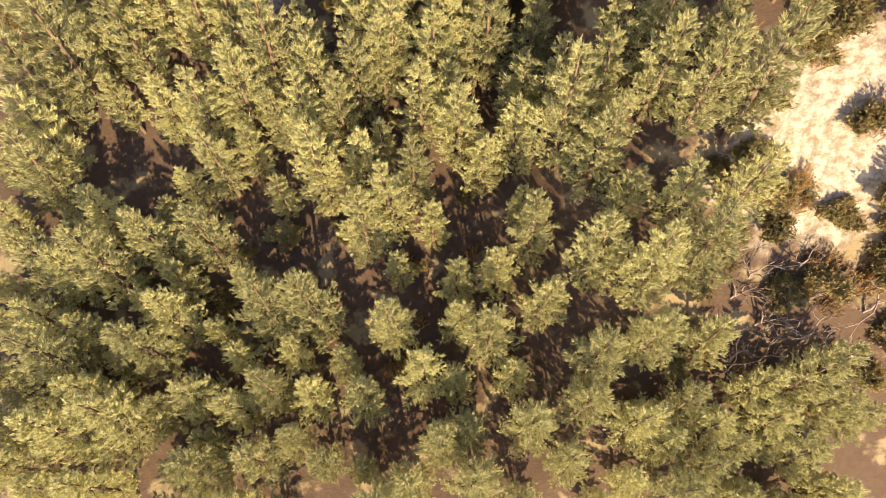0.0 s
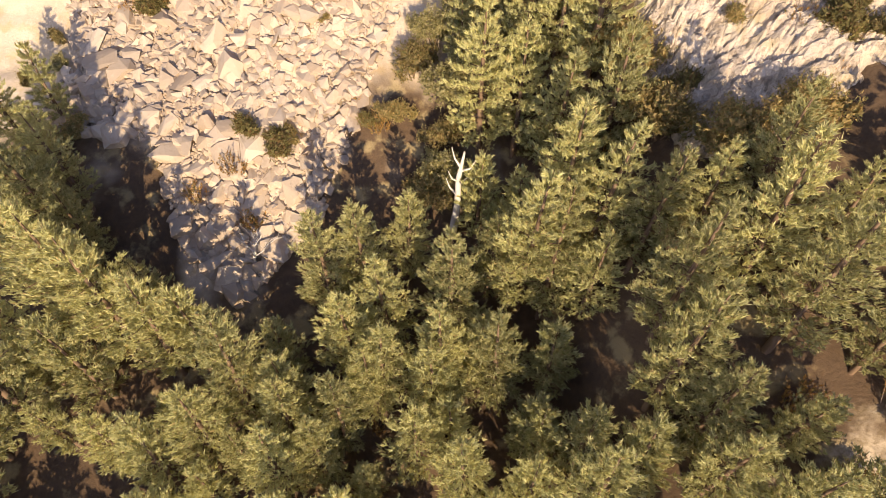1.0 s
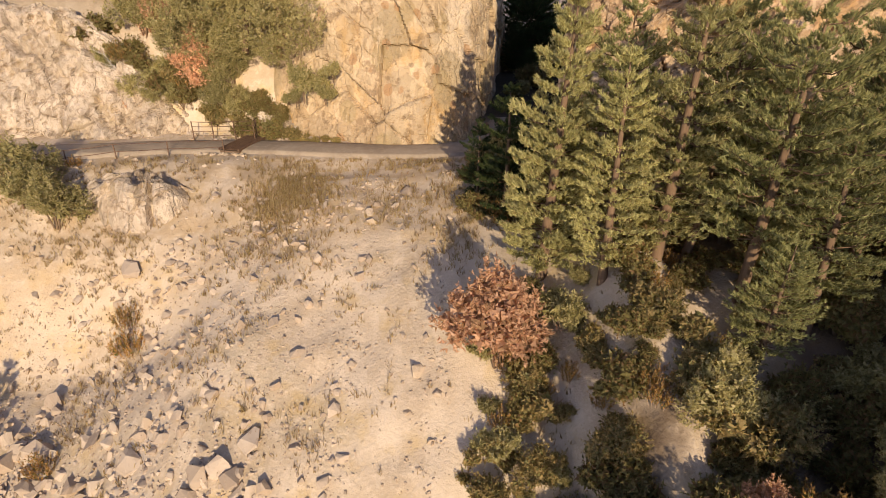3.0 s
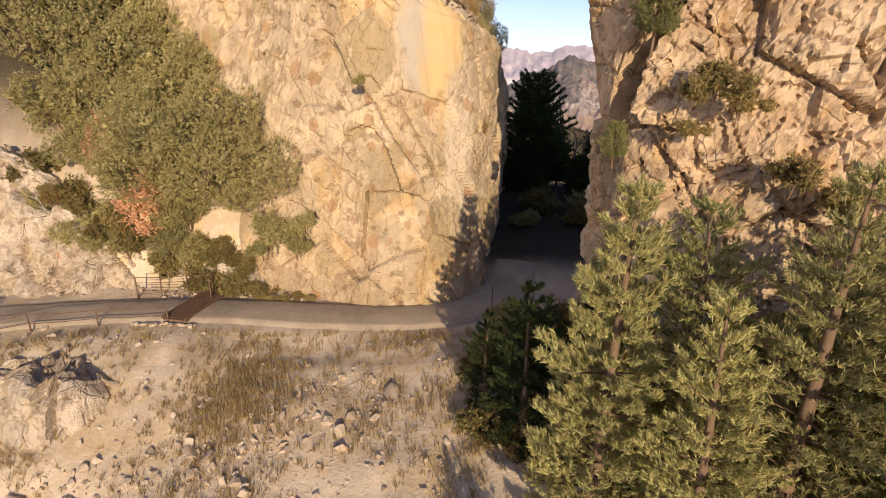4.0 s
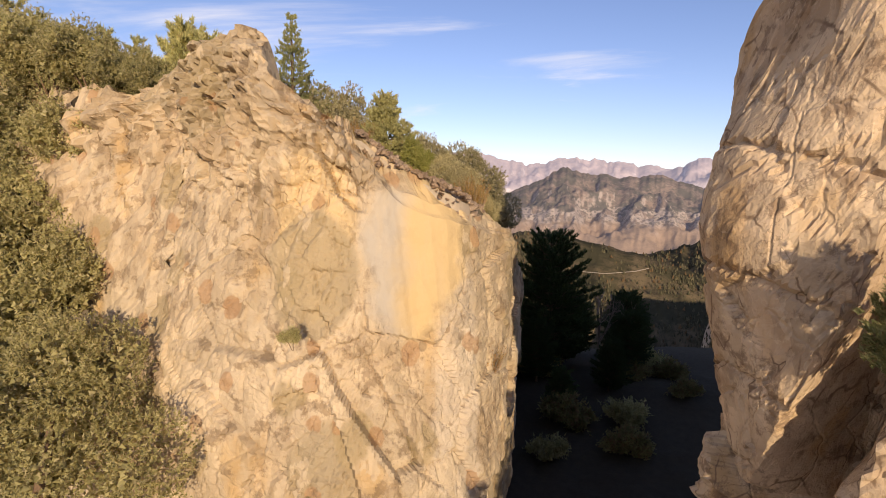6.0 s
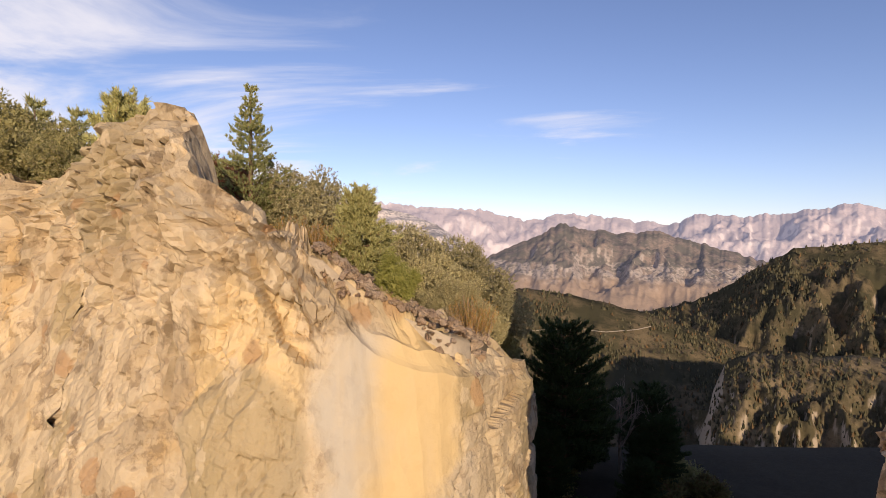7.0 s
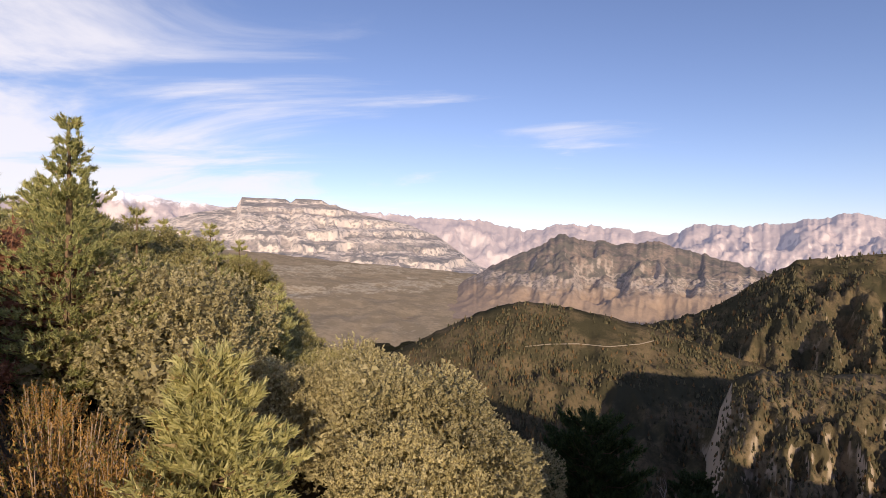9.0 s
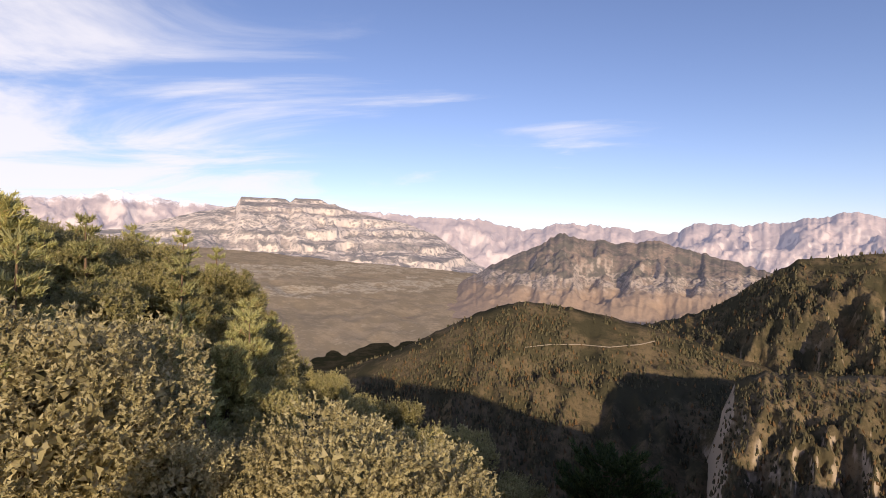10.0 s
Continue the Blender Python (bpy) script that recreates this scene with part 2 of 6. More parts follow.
# ground: dry grass, earth, rubble, forest litter, by place and slope, with some shade painted in
def ground_material():
    m = Nodes("dry_slope", 0.95, 0.1)
    mid = m.noise(0.22, 5, 0.6)
    fine = m.noise(1.9, 6, 0.7)
    grit = m.cells(5.0)
    col = m.mix(m.span(mid, 0.38, 0.62), (0.57, 0.46, 0.335), (0.46, 0.36, 0.25))
    col = m.mix(m.math("MULTIPLY", m.span(m.noise(1.0, 5, 0.6, m.scaled(0.9, 0.12, 0.3)), 0.50, 0.64), 0.5), col, (0.63, 0.52, 0.39))
    col = m.mix(m.math("MULTIPLY", m.span(m.noise(0.09, 5, 0.65), 0.54, 0.62), 0.5), col, (0.38, 0.30, 0.19))
    col = m.mix(m.math("MULTIPLY", m.span(fine, 0.5, 0.65), 0.6), col, (0.64, 0.52, 0.38))
    col = m.mix(m.math("MULTIPLY", m.span(m.noise(0.6, 4), 0.52, 0.7), 0.6), col, (0.50, 0.36, 0.17))
    col = m.mix(m.math("MULTIPLY", m.span(grit, 0.35, 0.1), 0.4), col, (0.55, 0.46, 0.35))
    bank = m.math("MULTIPLY", m.span(m.axis(1), 67, 73), m.span(m.axis(1), 80.5, 79.0))
    col = m.mix(m.math("MULTIPLY", bank, m.span(m.noise(0.45, 5, 0.65), 0.42, 0.58, 0.1, 0.75)), col, m.mix(fine, (0.36, 0.25, 0.14), (0.52, 0.39, 0.235)))
    # leaf litter under the wood, with its own ragged edge; its dark tone also paints tree shade
    y = m.math("ADD", m.axis(1), m.math("MULTIPLY", m.math("SUBTRACT", m.noise(0.12, 4), 0.5), 24))
    x = m.math("ADD", m.axis(0), m.math("MULTIPLY", m.math("SUBTRACT", m.noise(0.17, 4), 0.5), 9))
    # beside the rubble the dark litter runs higher, painting in the trees' shadow
    shade_reach = m.span(m.math("ABSOLUTE", m.math("ADD", m.axis(0), 13.5)), 3.0, 6.0, 0.0, 8.5)
    low = m.span(m.math("SUBTRACT", y, shade_reach), 38, 33)
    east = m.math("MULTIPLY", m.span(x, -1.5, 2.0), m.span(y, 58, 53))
    # dark ground below the crag, painted for the pines' shade
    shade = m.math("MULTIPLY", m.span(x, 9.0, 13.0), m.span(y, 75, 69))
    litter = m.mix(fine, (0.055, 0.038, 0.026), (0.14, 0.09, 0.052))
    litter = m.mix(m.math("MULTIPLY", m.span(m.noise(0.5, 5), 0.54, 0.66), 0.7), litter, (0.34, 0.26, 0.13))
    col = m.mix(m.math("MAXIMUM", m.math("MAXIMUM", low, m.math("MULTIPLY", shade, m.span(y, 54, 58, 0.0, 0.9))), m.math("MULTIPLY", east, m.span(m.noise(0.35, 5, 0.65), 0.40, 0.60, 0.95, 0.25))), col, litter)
    col = m.mix(m.blob(20.5, 19.0, 6, 5.5, 4.5, 30), col, m.mix(m.span(fine, 0.35, 0.65), (0.22, 0.165, 0.095), (0.50, 0.41, 0.29)))     # sandy clearing
    # north of the cliff line the shade is painted in as near-black earth
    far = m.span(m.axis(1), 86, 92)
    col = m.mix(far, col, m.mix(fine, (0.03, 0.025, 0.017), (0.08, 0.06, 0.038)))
    relief = m.math("ADD", m.math("MULTIPLY", fine, 0.7), m.math("MULTIPLY", m.noise(8, 5, 0.7), 0.5))
    return m.done(col, m.math("ADD", relief, m.math("MULTIPLY", grit, -0.25)), 0.7, 0.10)


def far_material(name, wood, bare, rock, band=0.0, snow=0.0, scale=1.0, haze_glow=(0, 0, 0), rock_at=0.55, crowns=0.0, share=0.52, apron=0.0):
    """Hills far off: woods, heath, bare rock on the steep parts, ledges, snow, and haze as emission."""
    m = Nodes(name, 1.0, 0.0)
    up = m.tree.nodes.new("ShaderNodeSeparateXYZ")
    m.tree.links.new(m.geo.outputs["Normal"], up.inputs[0])
    steep = m.math("ADD", up.outputs[2], m.math("MULTIPLY", m.math("SUBTRACT", m.noise(0.02 * scale, 5), 0.5), 0.5))
    col = m.mix(m.span(m.noise(0.006 * scale, 6, 0.65), 0.42, 0.60), wood, bare)
    col = m.mix(m.math("MULTIPLY", m.span(m.noise(0.06 * scale, 6, 0.7), 0.5, 0.62), 0.6), col, wood)
    if band:
        z = m.math("ADD", m.axis(2), m.math("MULTIPLY", m.noise(0.004 * scale, 5), 70))
        lv = m.tree.nodes.new("ShaderNodeCombineXYZ")
        m.put(lv.inputs[2], m.math("MULTIPLY", z, band))
        ledge = m.noise(1.0, 3, 0.5, lv.outputs[0])
        broken = m.span(m.noise(0.009 * scale, 5, 0.7), 0.42, 0.52)
        col = m.mix(m.math("MULTIPLY", m.span(ledge, share, share + 0.045), broken), col, rock)
    col = m.mix(m.span(steep, rock_at + 0.12, rock_at - 0.08), col, rock)
    if crowns:                                            # single trees and thickets
        patch = m.span(m.noise(0.009 * scale, 6, 0.7), 0.40, 0.58)
        col = m.mix(m.math("MULTIPLY", m.span(m.cells(crowns), 0.52, 0.30), m.math("MULTIPLY", patch, 0.8)), col, wood)
        col = m.mix(m.math("MULTIPLY", m.span(m.noise(crowns * 0.7, 4, 0.7), 0.58, 0.66), 0.4), col, rock)
    if apron:                                             # bare reddish slopes round the foot
        low = m.math("ADD", m.axis(2), m.math("MULTIPLY", m.math("SUBTRACT", m.noise(0.006 * scale, 5, 0.65), 0.5), 90))
        col = m.mix(m.math("MULTIPLY", m.span(low, apron + 15, apron - 25), 0.85), col, m.mix(m.noise(0.03 * scale, 5, 0.7), (0.21, 0.15, 0.10), (0.42, 0.29, 0.20)))
    if snow:
        top = m.math("ADD", m.axis(2), m.math("MULTIPLY", m.math("SUBTRACT", m.noise(0.006 * scale, 6, 0.7), 0.5), 260))
        col = m.mix(m.span(top, snow, snow + 60), col, (0.80, 0.80, 0.84))
    # aerial haze, put in as a faint glow of the surface
    if any(haze_glow):
        m.put(m.bsdf.inputs["Emission Color"], haze_glow)
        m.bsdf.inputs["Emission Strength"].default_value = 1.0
    return m.done(col, m.noise(0.05 * scale, 6, 0.7), 0.7, 8.0 / scale)


GROUND = ground_material()
CLIFF = rock_material("cliff_limestone", (0.50, 0.39, 0.255), (0.375, 0.275, 0.165), (0.20, 0.135, 0.078), (0.46, 0.30, 0.13), 1.0, 0.42, True, bump=0.6, joints=0.2, stained=True)
CRAG = rock_material("crag_limestone", (0.58, 0.44, 0.29), (0.40, 0.275, 0.165), (0.18, 0.115, 0.07), (0.44, 0.275, 0.12), 1.4, 0.2, bump=0.6, joints=0.85)
SLAB = rock_material("pale_slab", (0.64, 0.53, 0.41), (0.49, 0.385, 0.275), (0.24, 0.18, 0.13), (0.42, 0.32, 0.16), 1.6, 0.3)
PINE = leaf_material("pine_needles", (0.33, 0.325, 0.12), (0.65, 0.60, 0.295), (0.46, 0.34, 0.16), 0.06)
PINE_OLIVE = leaf_material("olive_needles", (0.31, 0.30, 0.11), (0.65, 0.59, 0.27), (0.40, 0.30, 0.14), 0.06)
PINE_GREEN = leaf_material("green_needles", (0.17, 0.18, 0.065), (0.42, 0.40, 0.17), (0.36, 0.28, 0.13), 0.06)
# pine needles again, with shade put into their colour
PINE_SHADED = leaf_material("shaded_needles", (0.03, 0.05, 0.016), (0.09, 0.11, 0.035))
BARK = bark_material("pine_bark", (0.09, 0.06, 0.04), (0.24, 0.16, 0.10))
OAK = leaf_material("evergreen_leaves", (0.26, 0.235, 0.09), (0.46, 0.40, 0.18), (0.46, 0.39, 0.20), 0.2)
BOX = leaf_material("silvery_leaves", (0.25, 0.215, 0.10), (0.64, 0.55, 0.30), (0.56, 0.48, 0.28), 0.2)
RUST = leaf_material("rust_leaves", (0.54, 0.30, 0.17), (0.80, 0.52, 0.33), (0.40, 0.25, 0.13), 0.2)
AUTUMN = leaf_material("yellowing_leaves", (0.27, 0.20, 0.08), (0.48, 0.36, 0.15), (0.24, 0.22, 0.08), 0.3)
REDDISH = leaf_material("red_brown_leaves", (0.22, 0.10, 0.06), (0.38, 0.19, 0.11))
HEATH = leaf_material("dry_heath", (0.32, 0.18, 0.055), (0.58, 0.34, 0.105), (0.18, 0.17, 0.05), 0.25)
STRAW = leaf_material("dry_grass", (0.34, 0.25, 0.11), (0.52, 0.40, 0.20), (0.30, 0.19, 0.08), 0.25)
SCRUB = leaf_material("olive_scrub", (0.16, 0.14, 0.05), (0.32, 0.27, 0.10), (0.26, 0.16, 0.07), 0.25)
JUNIPER = leaf_material("juniper_scales", (0.26, 0.26, 0.06), (0.44, 0.41, 0.12))
RUBBLE = rock_material("brown_rubble", (0.50, 0.37, 0.26), (0.36, 0.25, 0.17), (0.17, 0.11, 0.08), (0.38, 0.24, 0.13), 3.0, 0.1)
DEAD = bark_material("bleached_wood", (0.45, 0.40, 0.34), (0.70, 0.64, 0.56), 5.0)
TWIGS = bark_material("grey_twigs", (0.20, 0.14, 0.10), (0.40, 0.31, 0.24), 5.0)


# ---------------------------------------------------------------- mesh helpers
def sheet(name, verts, faces, material, parent=None, label="", smooth=True):
    me = bpy.data.meshes.new(name)
    me.from_pydata([tuple(map(float, v)) for v in verts], [], [tuple(map(int, f)) for f in faces])
    me.materials.append(material)
    if smooth:
        me.polygons.foreach_set("use_smooth", [True] * len(me.polygons))
    me.update()
    ob = new(name, me)
    if parent is not None:
        ob.parent = parent
    if label:
        tagged(ob, label)
    return ob


def grid_faces(rows, cols, first=0):
    k = np.arange(rows * cols).reshape(rows, cols) + first
    return np.stack([k[:-1, :-1], k[:-1, 1:], k[1:, 1:], k[1:, :-1]], -1).reshape(-1, 4)


def hashed(ix, iy, iz, seed):
    h = (ix * 374761393 + iy * 668265263 + iz * 2147483647 + seed * 974634599) & 0xFFFFFFFF
    h = ((h ^ (h >> 13)) * 1274126177) & 0xFFFFFFFF
    return ((h ^ (h >> 16)) & 0xFFFF) / 65535.0


def value_noise(x, y, z=0.0, seed=0):
    """Smooth noise between 0 and 1 on arrays."""
    x, y, z = np.broadcast_arrays(np.asarray(x, float), np.asarray(y, float), np.asarray(z, float))
    i, j, k = (np.floor(v).astype(np.int64) for v in (x, y, z))
    u, v, w = (t * t * (3 - 2 * t) for t in (x - i, y - j, z - k))
    total = 0.0
    for a in (0, 1):
        for b in (0, 1):
            for c in (0, 1):
                total = total + hashed(i + a, j + b, k + c, seed) * (u if a else 1 - u) * (v if b else 1 - v) * (w if c else 1 - w)
    return total


def fractal(x, y, z=0.0, octaves=4, seed=0, gain=0.5):
    total, amp, norm, f = 0.0, 1.0, 0.0, 1.0
    for o in range(octaves):
        total = total + amp * value_noise(np.asarray(x) * f, np.asarray(y) * f, np.asarray(z) * f, seed + o)
        norm, amp, f = norm + amp, amp * gain, f * 2.03
    return total / norm - 0.5


def blocks(x, y, z, seed=0):
    """Broken rock: the nearest of jittered cells gives each block its own height; also the gap to the next one."""
    x, y, z = np.broadcast_arrays(np.asarray(x, float), np.asarray(y, float), np.asarray(z, float))
    i, j, k = (np.floor(v).astype(np.int64) for v in (x, y, z))
    best, second, mark = np.full(x.shape, 9.0), np.full(x.shape, 9.0), np.zeros(x.shape)
    jx, jy, jz = x - i, y - j, z - k
    for a in (-1, 0, 1):
        for b in (-1, 0, 1):
            for c in (-1, 0, 1):
                p, q, r = i + a, j + b, k + c
                d = np.sqrt((p + hashed(p, q, r, seed) - x) ** 2 + (q + hashed(p, q, r, seed + 1) - y) ** 2 + (r + hashed(p, q, r, seed + 2) - z) ** 2)
                m = hashed(p, q, r, seed + 3) + 0.55 * ((hashed(p, q, r, seed + 4) - 0.5) * (jx - a - 0.5) * 1.6 + (hashed(p, q, r, seed + 5) - 0.5) * (jz - c - 0.5) * 1.6
                                                        + (hashed(p, q, r, seed + 6) - 0.5) * (jy - b - 0.5) * 1.6)
                near = d < best
                second = np.where(near, best, np.minimum(second, d))
                mark = np.where(near, m, mark)
                best = np.where(near, d, best)
    return mark, second - best


def ease(a, b, v):
    t = np.clip((np.asarray(v, float) - a) / (b - a), 0, 1)
    return t * t * (3 - 2 * t)


# ---------------------------------------------------------------- the lie of the land
# foot of the left-hand cliff in plan, from the west round the corner into the cleft
FOOT = np.array([(-90, 118), (-60, 106), (-40, 98), (-28, 92), (-21, 88.5), (-14.5, 85.6), (-9.7, 83.0), (-5.3, 81.6),
                 (-2, 82.2), (0.4, 83.4), (1.7, 85.4), (2.6, 90), (3.8, 97), (5.2, 106), (7, 118), (6, 135), (-10, 150), (-90, 170)], float)


# the same outline at the height of the rim
RIM = np.array([(-90, 122.5), (-60, 110.5), (-40, 102.6), (-28, 98.0), (-21, 94.6), (-14.5, 91.4), (-9.7, 88.6), (-5.3, 86.6), (-2, 86.3), (0.0, 86.5), (1.1, 87.2), (2.2, 90),
                (3.4, 97), (4.8, 106), (6.6, 118), (5.6, 135), (-10, 149), (-90, 169)], float)


def crest(x):
    """Height of the left-hand cliff's rim."""
    return np.interp(x, [-90, -60, -40, -26, -20, -16, -12.5, -10.8, -9.5, -8.6, -8.1, -7.5, -6.9, -6.3, -4.2, -3.6, -2.2, 0.3, 1.8, 3.2, 6, 8],
                     [60, 57, 54, 51, 48.6, 49.2, 50.2, 50.9, 51.2, 51.5, 51.2, 50.3, 49.2, 48.2, 47.1, 46.3, 45.1, 44.2, 43.4, 42.6, 39, 34])


def inside(x, y, line=FOOT):
    """Signed distance from the foot line, positive inside the cliff."""
    x, y = np.asarray(x, float), np.asarray(y, float)
    dist, sign = np.full(x.shape, 1e9), np.zeros(x.shape, bool)
    for a, b in zip(line, np.roll(line, -1, 0)):
        e, l2 = b - a, ((b - a) ** 2).sum()
        t = np.clip(((x - a[0]) * e[0] + (y - a[1]) * e[1]) / l2, 0, 1)
        dist = np.minimum(dist, np.hypot(x - a[0] - t * e[0], y - a[1] - t * e[1]))
        cross = (a[1] > y) != (b[1] > y)
        sign ^= cross & (x < (b[0] - a[0]) * (y - a[1]) / (b[1] - a[1] + 1e-12) + a[0])
    return np.where(sign, dist, -dist)


def hill_top(x, y):
    """The slope behind the rim, falling to the north-east."""
    low = np.interp(x, [-90, -40, -26, -16, -12, -9, -6, -4, -2, 0.3, 1.8, 3.2, 6, 8], [60, 54, 51, 49.2, 48.4, 47.8, 46.9, 46.5, 45.3, 44.4, 43.6, 42.8, 39, 34])
    low = low + np.interp(x, [-7.6, -6.9, -6.3, -5.6, -5.0, -4.3, -3.6], [0, 0.5, 0.55, 0.5, 0.3, 0.1, 0]) * ease(89.8, 88.7, y)       # the shoulder of the ridge
    return low - 0.1 - (0.06 + 0.13 * ease(-18, -11, x)) * np.maximum(y - 90, 0) - 0.012 * np.maximum(y - 124, 0) ** 2 + 0.8 * fractal(x * 0.2, y * 0.2, 0, 3, 5)


def ground_z(x, y, rough=True):
    x, y = np.asarray(x, float), np.asarray(y, float)
    z = np.interp(y, [-200, -60, 0, 22, 30, 38, 46, 52, 58, 63, 70, 76, 79.6, 84, 95, 110, 128, 150, 260, 420],
                  [-75, -34, -13, -3.2, 0.8, 5.2, 11.3, 15.2, 19.4, 22.0, 24.5, 26.3, 26.8, 26.9, 27.6, 28.5, 26, 8, -80, -150])
    z = z + 0.13 * np.clip(x + 10, -22, 12) * ease(35, 48, y) * ease(80, 70, y)
    z = z - 1.0 * np.exp(-((x + 21.5) / 5.5) ** 2 - ((y - 68.0) / 5.0) ** 2)
    z = z - 3.4 * ease(-10, -20, x) * ease(40, 57, y) * ease(72, 66, y)
    # the eastern rib and its pale slab, with the gully behind
    rib = ease(2.0, 13.5, x) * 11.0 + 0.45 * np.clip(x - 13, 0, 40)
    fade = ease(-6, 28, y) * (1 - ease(51.5, 55.5, y) * 0.7 * ease(6, 10, x)) * (1 - ease(58, 76, y))
    z = z + rib * fade - 150 * ease(70, 130, x)
    # the bank above the road on the west, the fall off beyond the cleft
    z = z + ease(-10.5, -15.5, x) * np.interp(y, [85.0, 85.8, 87.0, 90, 94, 100], [0, 3.0, 6.5, 11, 17, 19]) * ease(3.0, 0.0, inside(x, y) - 5.5)
    z = z + (hill_top(x, y) - z) * ease(0.2, 1.1, inside(x, y, RIM))
    # an unseen ridge added eastwards beyond the crag, to shade the near spur's foot
    east = np.interp(x, [44, 58, 120, 180, 260, 430], [-300, 48, 40, 16, -4, -20]) - 0.55 * np.abs(y - 84)
    z = np.maximum(z, east)
    if rough:
        off_road = np.abs(np.interp(x, [-70, -45, -30, -20, -14, -8, -3.5, 0, 2.2, 3.9, 5.4, 7.5], [73, 77, 79.8, 81.6, 81.8, 81.2, 81.0, 81.7, 83.2, 86.6, 93, 102]) - y)
        k = 0.10 + 0.9 * ease(1.9, 3.6, off_road)
        z = z + k * (1.2 * fractal(x * 0.14, y * 0.14, 0, 4, 1) + 0.35 * fractal(x * 0.9, y * 0.9, 0, 3, 2))
    return z


def stretched(lo, hi, step, far_lo, far_hi, grow=1.18):
    mid = list(np.arange(lo, hi + step / 2, step))
    s, v = step, mid[-1]
    while v < far_hi:
        s *= grow
        v += s
        mid.append(v)
    s, v = step, mid[0]
    while v > far_lo:
        s *= grow
        v -= s
        mid.insert(0, v)
    return np.array(mid)


def build_ground():
    xs, ys = stretched(-34, 26, 0.4, -420, 420), stretched(4, 104, 0.4, -300, 420)
    x, y = np.meshgrid(xs, ys)
    z = ground_z(x, y)
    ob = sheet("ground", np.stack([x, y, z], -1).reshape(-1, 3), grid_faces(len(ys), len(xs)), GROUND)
    tagged(ob, "steep dry slope of tan earth, rubble and leaf litter", "ground", kind="structure")


build_ground()


def along(line, step):
    """Evenly spaced points on a rounded line, with their outward normals (to the right of the way)."""
    line = np.array(line, float)
    for _ in range(2):
        a, b = line[:-1], line[1:]
        line = np.concatenate([line[:1], np.stack([0.75 * a + 0.25 * b, 0.25 * a + 0.75 * b], 1).reshape(-1, 2), line[-1:]])
    s = np.concatenate([[0], np.cumsum(np.hypot(*np.diff(line, axis=0).T))])
    t = np.linspace(0, s[-1], int(s[-1] / step) + 1)
    p = np.stack([np.interp(t, s, line[:, k]) for k in (0, 1)], 1)
    d = np.gradient(p, axis=0)
    d /= np.hypot(*d.T)[:, None]
    return p, np.stack([d[:, 1], -d[:, 0]], 1), t


def softened(n, count):
    k = max(1, int(count) // 2)
    m = np.stack([np.convolve(np.pad(n[:, a], k, mode="edge"), np.ones(2 * k + 1) / (2 * k + 1), "valid") for a in (0, 1)], 1)
    return m / np.hypot(*m.T)[:, None]


def cliff_wall(name, line, step, z_low, top, lean, relief, material, over=1.5, top_drop=0.15, behind=None):
    """A wall of rock over a foot line: it leans back, is broken by relief(), and rolls over at the rim."""
    p, n, t = along(line, step)
    lay, n = softened(n, 13.0 / step), softened(n, 3.0 / step)      # which way the face leans back and bulges out
    zt = top(p[:, 0], p[:, 1])
    lean_by = (lean(p[:, 0], p[:, 1]) * (zt - z_low))[:, None]
    zt = top(*(p - lay * lean_by).T)
    rows = int((zt.max() - z_low) / step) + 1
    v = np.linspace(0, 1, rows)[:, None]
    z = z_low + v * (zt[None] - z_low)
    back = lean(p[:, 0], p[:, 1])[None] * (z - z_low)
    x, y = p[None, :, 0] - lay[None, :, 0] * back, p[None, :, 1] - lay[None, :, 1] * back
    out = relief(x, y, z)
    round_off = np.sqrt(np.clip((v - 0.97) / 0.03, 0, 1)) * 0.35
    x, y = x + n[None, :, 0] * (out - round_off), y + n[None, :, 1] * (out - round_off)
    z = z + 0.35 * fractal(x * 1.2, y * 1.2, z * 1.2, 2, 77) * ease(0.8, 1.0, v)
    xs, ys, zs = [x], [y], [z]
    for k in range(1, 13):
        o = over * k / 12
        xs.append(x[-1:] - lay[None, :, 0] * o)
        ys.append(y[-1:] - lay[None, :, 1] * o)
        level = z[-1:] - top_drop * o + 0.3 * fractal(xs[-1], ys[-1], 0, 3, 31)
        if behind is not None:
            level = level + (behind(xs[-1], ys[-1]) + 0.42 * ease(1.0, 0.85, k / 12) - level) * ease(0.0, 0.6, k / 12)
        m, g = blocks(xs[-1] * 1.25, ys[-1] * 1.25, 0 * level, 35)
        level = level + ((m - 0.5) * 0.5 - 0.25 * ease(0.12, 0, g)) * min(1.0, k / 3)
        zs.append(level)
        jut = 0.2 * fractal(xs[-1] * 1.3, ys[-1] * 1.3, level * 1.3, 3, 33)
        xs[-1], ys[-1] = xs[-1] + jut, ys[-1] + 0.6 * jut
    x, y, z = (np.concatenate(a) for a in (xs, ys, zs))
    crumble = [0.09 * fractal(x * 1.9, y * 1.9, z * 1.9, 3, 201 + k, 0.6) for k in range(3)]
    x, y, z = x + crumble[0], y + crumble[1], z + crumble[2]
    return sheet(name, np.stack([x, y, z], -1).reshape(-1, 3), grid_faces(*x.shape), material, smooth=False)


